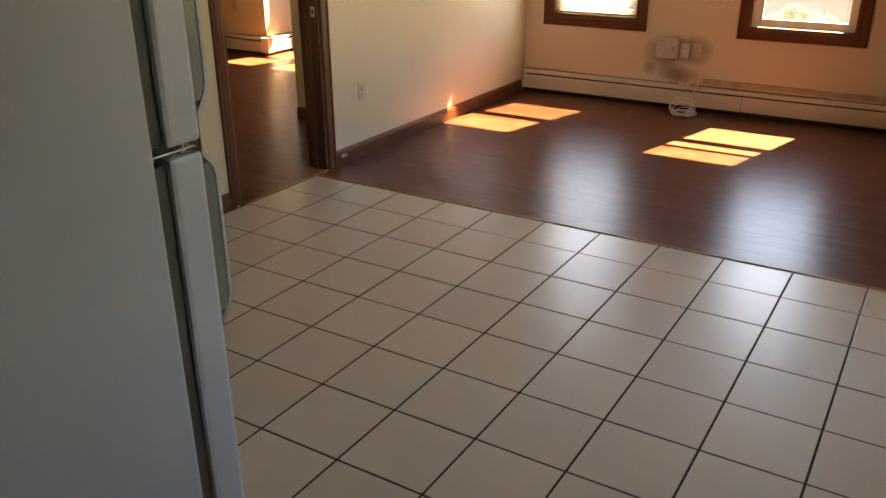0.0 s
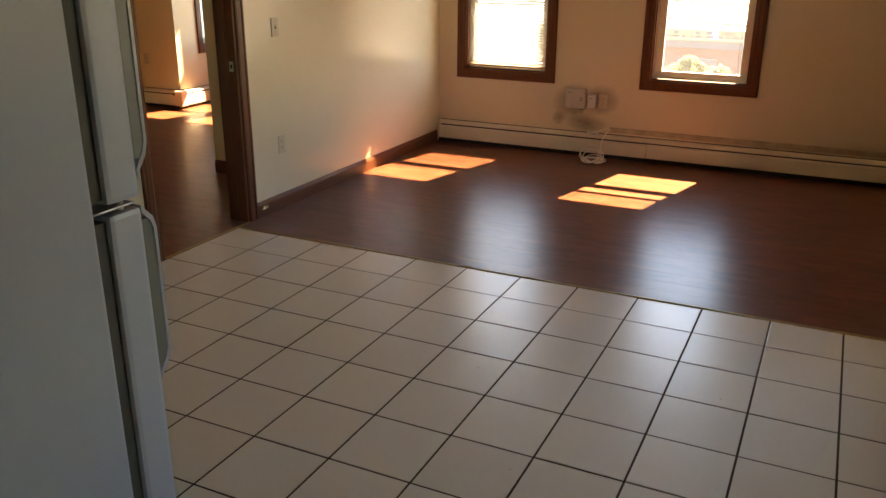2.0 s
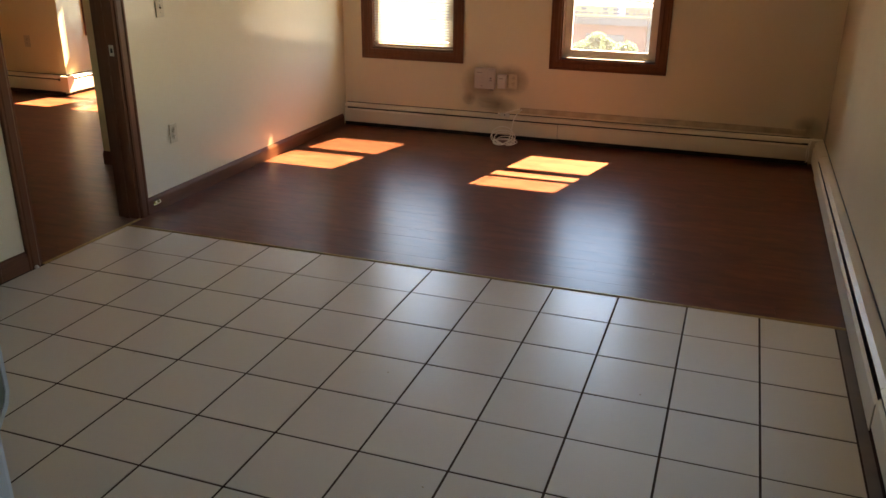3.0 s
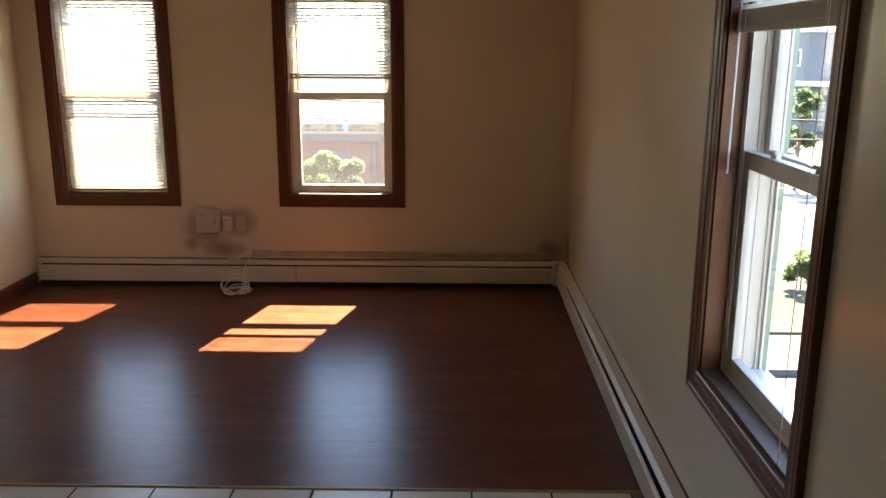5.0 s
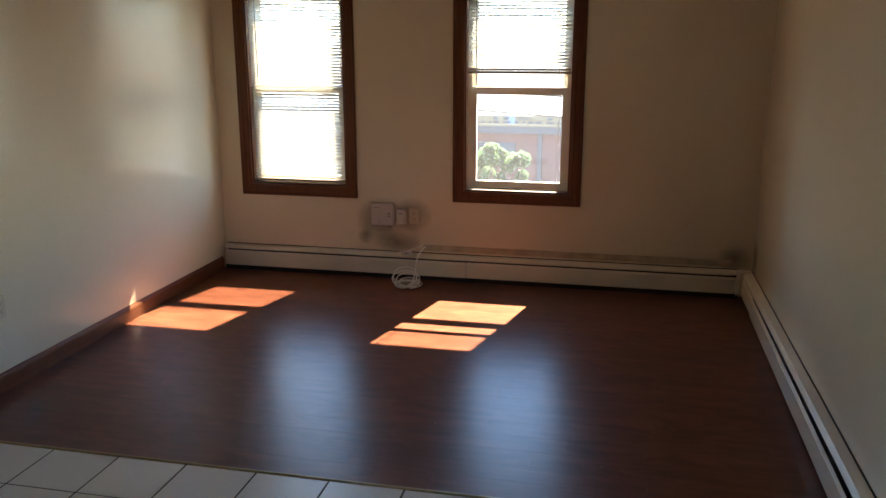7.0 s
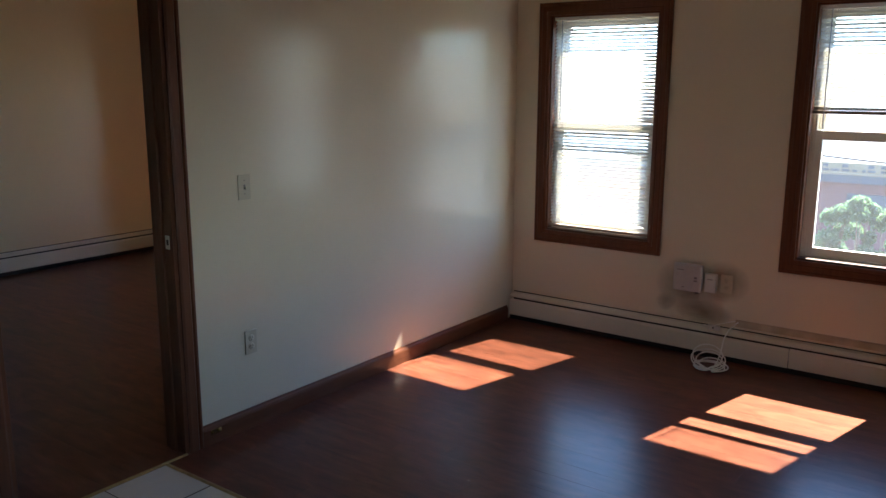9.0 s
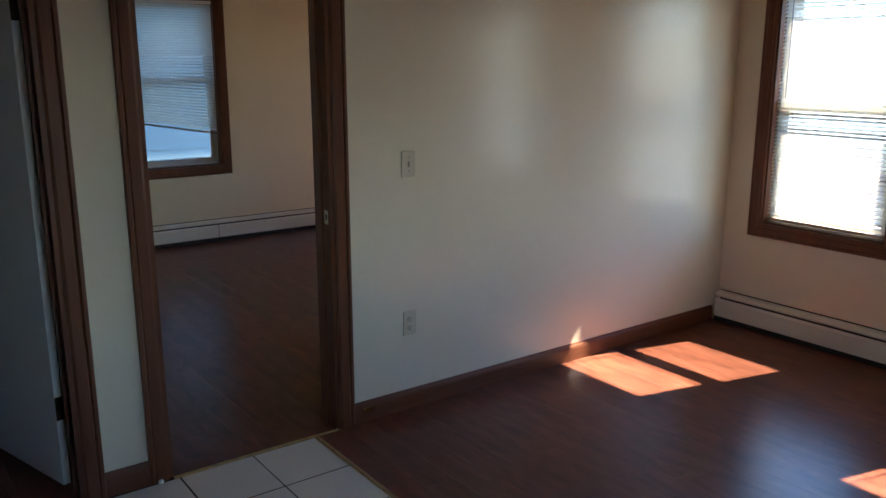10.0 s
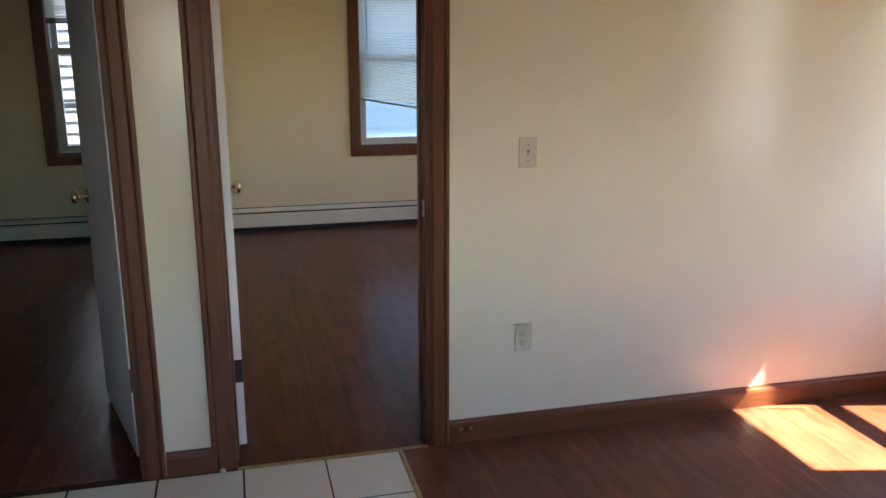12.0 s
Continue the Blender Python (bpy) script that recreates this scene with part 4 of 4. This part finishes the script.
# ---- outside ----
def outside():
    gz = -3.6
    m_ground = material("ground_asphalt", (0.16, 0.16, 0.155), 0.9, noise_scale=0.5, vary=0.25, bump=0.3, bump_scale=20)
    structure(mesh_ob("ground", box(-400, 400, -400, 400, gz - 0.5, gz), m_ground))
    m_side = siding_material("neighbour_siding", (0.085, 0.135, 0.158))
    # the neighbour's lapped siding wall west of the bedrooms
    top = new("neighbour_house")
    tagged(top, "pale blue neighbouring house with lapped horizontal siding", "house")
    bm = bmesh.new()
    z = gz
    while z < 5.0:
        vs = [bm.verts.new(c) for c in ((-9.60, -9, z), (-9.60  , 9, z), (-9.607  , 9, z + 0.112), (-9.607, -9, z + 0.112))]
        bm.faces.new(vs)
        vs2 = [bm.verts.new(c) for c in ((-9.607, -9, z), (-9.607  , 9, z), (-9.60  , 9, z), (-9.60, -9, z))]
        bm.faces.new(vs2)
        z += 0.112
    part("siding", bm, m_side, top)
    # paler colour puts the sun into this siding; recessed gaps give lap shadows
    m_pale = siding_material("pale_siding", (0.18, 0.195, 0.21))
    top2 = new("sunlit_siding")
    tagged(top2, "paler stretch for the neighbour's sunlit siding, boards gapped for lap shade", "house")
    bm = bmesh.new()
    z = gz
    while z < 5.2:
        add_box(bm, -9.335, -9.30, -9, -0.4, z, z + 0.078)
        z += 0.117
    part("boards", bm, m_pale, top2)
    part("wall", box(-9.60, -9.34, -9, -0.4, gz, 5.2), m_pale, top2)
    part("wall", box(-14, -9.66, -9, 9, gz, 5.0), m_side, top)
    # unseen roof, added to keep the sun off this stretch of siding
    part("unseen_shade_roof", box(-9.66, -9.0, 1.2, 9, 3.7, 3.85, 0.02), m_side, top)
    # brick building across the street to the north
    m_brick = material("red_brick_far", (0.10, 0.042, 0.043), 0.85, noise_scale=1.5, vary=0.2, bump=0.3, bump_scale=10)
    m_band = material("grey_roof_band", (0.033, 0.038, 0.055), 0.7, noise_scale=1, vary=0.15)
    m_sign = material("sign_board", (0.13, 0.11, 0.07), 0.6, noise_scale=1, vary=0.08)
    m_text = material("sign_letters", (0.03, 0.033, 0.05), 0.6, noise_scale=1, vary=0.08)
    top = new("brick_shop")
    top.matrix_world = pose(2.0, 26, gz)
    tagged(top, "long red brick shop with a grey roof band and sign boards", "building")
    part("wall", box(-16, 5, 0, 10, 0, 2.22), m_brick, top)
    part("roof_band", box(-16.2, 5.2, -0.3, 10, 2.22, 2.52), m_band, top, "grey roof band")
    part("parapet_cap", box(-16.2, 5.2, -0.34, -0.3, 2.47, 2.53), m_sign, top, "pale parapet edge")
    part("downpipe", box(-4.68, -4.52, -0.12, 0, 0, 2.2, 0.02), m_band, top, "grey downpipe")
    for k in range(4):
        w = part("window", box(-11.95 + k * 5.2, -10.65 + k * 5.2, -0.06, 0.1, 1.3, 1.88, 0.03), m_band, top, "dark shop window")
    sg = new("sign_board")
    sg.matrix_world = pose(0, 25.65, gz)
    tagged(sg, "long cream sign board with dark lettering on the shop roof", "sign")
    part("board", box(-12, 8, 0, 0.2, 2.54, 2.84), m_sign, sg)
    txt = bpy.data.curves.new("lettering", "FONT")
    txt.body = "WASH"
    txt.size = 0.15
    txt.extrude = 0.02
    txt.materials.append(m_text)
    to = new("lettering", txt)
    to.parent = sg
    to.matrix_basis = pose(-3.35, -0.03, 2.69, 90)
    m_blue = material("sign_blue", (0.1, 0.16, 0.4), 0.6, noise_scale=1, vary=0.05)
    part("blue_panel", box(-3.68, -3.44, -0.03, 0.0, 2.56, 2.82), m_blue, sg, "blue sign panel")
    bm = bmesh.new()
    rr = random.Random(3)
    x = -11.5
    while x < 7.5:
        wd = rr.uniform(0.08, 0.25)
        add_box(bm, x, x + wd, -0.04, 0.0, 2.58, 2.65)
        if rr.random() < 0.6 and not -3.5 < x < -2.6:
            add_box(bm, x, x + wd * 0.8, -0.04, 0.0, 2.70, 2.79)
        x += wd + rr.uniform(0.06, 0.16)
    part("text_bars", bm, m_text, sg)

    m_leaf = material("tree_leaf", (0.035, 0.062, 0.03), 0.55, noise_scale=3, vary=0.3)
    m_leaf_r = material("maple_leaf", (0.14, 0.05, 0.07), 0.55, noise_scale=3, vary=0.3)
    for leaf_mat, thin in ((m_leaf, (0.14, 0.24, 0.11, 1)), (m_leaf_r, (0.16, 0.07, 0.09, 1))):
        nt = leaf_mat.node_tree
        tl = nt.nodes.new("ShaderNodeBsdfTranslucent")
        tl.inputs[0].default_value = thin
        mx = nt.nodes.new("ShaderNodeMixShader")
        mx.inputs[0].default_value = 0.55
        nt.links.new(nt.nodes["Principled BSDF"].outputs[0], mx.inputs[1])
        nt.links.new(tl.outputs[0], mx.inputs[2])
        nt.links.new(mx.outputs[0], nt.nodes["Material Output"].inputs[0])
    m_bark = material("bark", (0.12, 0.09, 0.06), 0.9, noise_scale=8, vary=0.3, bump=0.5)

    def tree(loc, height, spread, crown_z, mat, label, seed, n=2600, leaf=0.11, full=1.0):
        r = random.Random(seed)
        top = new("tree")
        top.matrix_world = pose(*loc)
        tagged(top, label, "tree")
        bm = bmesh.new()
        add_cyl(bm, (0, 0, 0), (0, 0, height * 0.55), 0.02 * height, 0.012 * height, 8)
        ends = []
        for k in range(9):
            a, e = k * 2.4, r.uniform(0.5, 1.1)
            p = Vector((math.cos(a) * spread * 0.6, math.sin(a) * spread * 0.6, crown_z + (height - crown_z) * r.uniform(0.3, 0.85)))
            add_cyl(bm, (0, 0, height * r.uniform(0.25, 0.5)), p, 0.008 * height, 0.003 * height, 6)
            ends.append(p)
        part("trunk", bm, m_bark, top, "brown trunk and limbs")
        verts, faces = [], []
        clumps = [(p, spread * full * r.uniform(0.3, 0.5)) for p in ends] + [(Vector((0, 0, height * 0.85)), spread * 0.45)]
        for k in range(n):
            c, rad = clumps[k % len(clumps)]
            d = Vector((r.gauss(0, 1), r.gauss(0, 1), r.gauss(0, 0.8))).normalized() * rad * r.uniform(0.5, 1.1)
            o = c + d
            u = Vector((r.gauss(0, 1), r.gauss(0, 1), r.gauss(0, 1))).normalized()
            w = u.cross(Vector((r.gauss(0, 1), r.gauss(0, 1), r.gauss(0, 1)))).normalized()
            s = leaf * r.uniform(0.7, 1.4)
            i = len(verts)
            verts += [o - u * s, o + w * s * 0.5, o + u * s, o - w * s * 0.5]
            faces.append((i, i + 1, i + 2, i + 3))
        me = bpy.data.meshes.new("crown")
        me.from_pydata(verts, [], faces)
        me.materials.append(mat)
        ob = new("crown", me)
        ob.parent = top
        ob["kind"] = "stuff"

    tree((-2.92, 17.5, gz), 3.2, 0.30, 0.6, m_leaf, "leafy green street tree in front of the brick shop", 1, 5200, 0.046, 1.5)
    tree((-2.40, 17.7, gz), 2.85, 0.30, 0.6, m_leaf, "leafy green street tree in front of the brick shop", 8, 5200, 0.046, 1.5)
    tree((-3.5, 18, gz), 2.8, 0.36, 0.6, m_leaf, "small leafy green tree by the street", 2, 4600, 0.046, 1.5)
    # east side
    m_house = siding_material("grey_house_siding", (0.11, 0.12, 0.135))
    m_white = material("white_house_trim", (0.75, 0.76, 0.78), 0.5, noise_scale=1, vary=0.05)
    m_glassd = material("dark_house_glass", (0.06, 0.08, 0.1), 0.1, noise_scale=1, vary=0.1)
    m_grass = material("dry_lawn", (0.05, 0.052, 0.025), 0.9, noise_scale=1.2, vary=0.35, bump=0.6, bump_scale=30)
    m_conc = material("pale_concrete", (0.055, 0.055, 0.055), 0.85, noise_scale=0.8, vary=0.15, bump=0.2)
    structure(mesh_ob("pavement", box(1.6, 60, -30, 90, gz, gz + 0.02), m_conc))
    structure(mesh_ob("lawn", box(4.6, 13.0, 12.4, 16.7, gz + 0.02, gz + 0.07), m_grass))
    structure(mesh_ob("kerb", box(1.8, 14.0, 10.3, 10.45, gz + 0.02, gz + 0.14, 0.02), m_band))
    structure(mesh_ob("road", box(1.6, 60, 24, 30, gz + 0.02, gz + 0.028), m_ground))
    top = new("grey_house")
    top.matrix_world = pose(26, 54, gz, 0, 0, -25)
    tagged(top, "grey sided house with white window frames and porch bands", "house")
    part("wall", box(-7, 7, 0, 8, 0, 6.6), m_house, top)
    part("roof_trim", box(-7.3, 7.3, -0.3, 8.3, 6.6, 6.9, 0.05), m_white, top, "white roof trim")
    for fl in range(2):
        for k in range(5):
            w = part("window", box(-6.1 + k * 2.7, -5.3 + k * 2.7, -0.08, 0.05, 1.35 + fl * 3, 2.5 + fl * 3, 0.02), m_white, top, "white framed window")
            part("pane", box(-5.99 + k * 2.7, -5.41 + k * 2.7, -0.1, -0.05, 1.45 + fl * 3, 2.4 + fl * 3), m_glassd, w, "dark window pane")
    part("porch_band", box(-7.1, 7.1, -1.6, 0.05, 3.1, 3.4, 0.03), m_white, top, "white porch band")
    tree((13.5, 29.5, gz), 4.3, 0.62, 0.7, m_leaf, "narrow green tree beyond the road", 4, 3600, 0.1)
    tree((17.5, 44, gz), 4.0, 1.4, 1.2, m_leaf, "green tree before the grey house", 14, 2000, 0.16)
    tree((10.3, 18.4, gz), 1.1, 0.6, 0.1, m_leaf_r, "low purple-leaved maple beside the lawn", 5, 1800, 0.05)
    tree((7.95, 15.2, gz), 1.0, 0.42, 0.1, m_leaf, "round green shrub on the lawn", 6, 1800, 0.05)
    tree((8.0, 12.9, gz), 1.15, 0.55, -0.3, m_leaf, "round green shrub beside the pavement", 7, 1800, 0.05)
    tree((5.45, 13.0, gz), 1.9, 0.4, 0.3, m_leaf, "upright dark green shrub at the lawn's edge", 9, 2000, 0.05)
    m_wire = material("cable_black", (0.02, 0.02, 0.02), 0.6, noise_scale=3, vary=0.1)
    for y, za, zb in ((12, 0.36, 0.12), (12.4, 0.75, 0.36)):
        t = tube("power_line", [(-30, y + 2, 3.4), (-8, y, 1.05), (-1.5, y, za), (10, y - 1, zb), (35, y - 3, 1.1)], 0.016, m_wire)
        tagged(t, "black power line sagging across the street", "power line", "power lines over the street")


outside()

# ---- floor pieces ----
floor_tiles = new("tile_floor")
structure(floor_tiles)
def tile_mesh(w, d):
    return box(-w / 2, w / 2, -d / 2, d / 2, -0.011, 0.0, 0.0014)
GAP = 0.0078
made = {}
rng = random.Random(11)
for j in range(-1, 18):
    for i in range(-9, 3):
        x0, x1 = i * TILE, (i + 1) * TILE
        y1 = -j * TILE if j >= 0 else YB
        y0 = -(j + 1) * TILE
        if y0 < YS:
            continue
        key = (round(x1 - x0, 4), round(y1 - y0, 4))
        if key not in made:
            ob = mesh_ob("tile", tile_mesh(key[0] - GAP, key[1] - (GAP if j >= 0 else GAP / 2)), M_TILE, floor_tiles)
            made[key] = ob.data
        else:
            ob = new("tile", made[key])
            ob.parent = floor_tiles
        ob.matrix_basis = pose((x0 + x1) / 2, (y0 + y1) / 2, rng.uniform(-0.0004, 0.0002), rng.uniform(-0.12, 0.12), rng.uniform(-0.12, 0.12), 0)

wood_floor = new("laminate_floor")
structure(wood_floor)
def planks(parent, x0, x1, y0, y1, pw=0.128, pl=1.2, seed=1):
    r = random.Random(seed)
    shared = {}
    y = y0
    row = 0
    while y < y1 - 0.01:
        w = min(pw, y1 - y)
        x = x0 - r.uniform(0, 1) * pl
        while x < x1:
            a, b = max(x, x0), min(x + pl, x1)
            if b - a > 0.01:
                key = (round(b - a, 3), round(w, 3))
                if key not in shared:
                    ob = mesh_ob("plank", box(-(b - a) / 2 + 0.00015, (b - a) / 2 - 0.00015, -w / 2 + 0.00015, w / 2 - 0.00015, -0.011, 0.0, 0.0003), M_FLOOR, parent)
                    shared[key] = ob.data
                else:
                    ob = new("plank", shared[key])
                    ob.parent = parent
                ob.matrix_basis = pose((a + b) / 2, y + w / 2, r.uniform(-0.00008, 0.00004))
            x += pl
        y += w
        row += 1
planks(wood_floor, XL + 0.001, XR - 0.001, YB + 0.018, YN - 0.001)
bed_floor = new("laminate_floor_bedrooms")
structure(bed_floor)
planks(bed_floor, XW, XL - 0.001, YP + 0.1, 3.30, seed=2)
planks(bed_floor, XA, XC, 3.30, YA, seed=3)
planks(bed_floor, XW, XL - 0.02, YS, YP, seed=4)
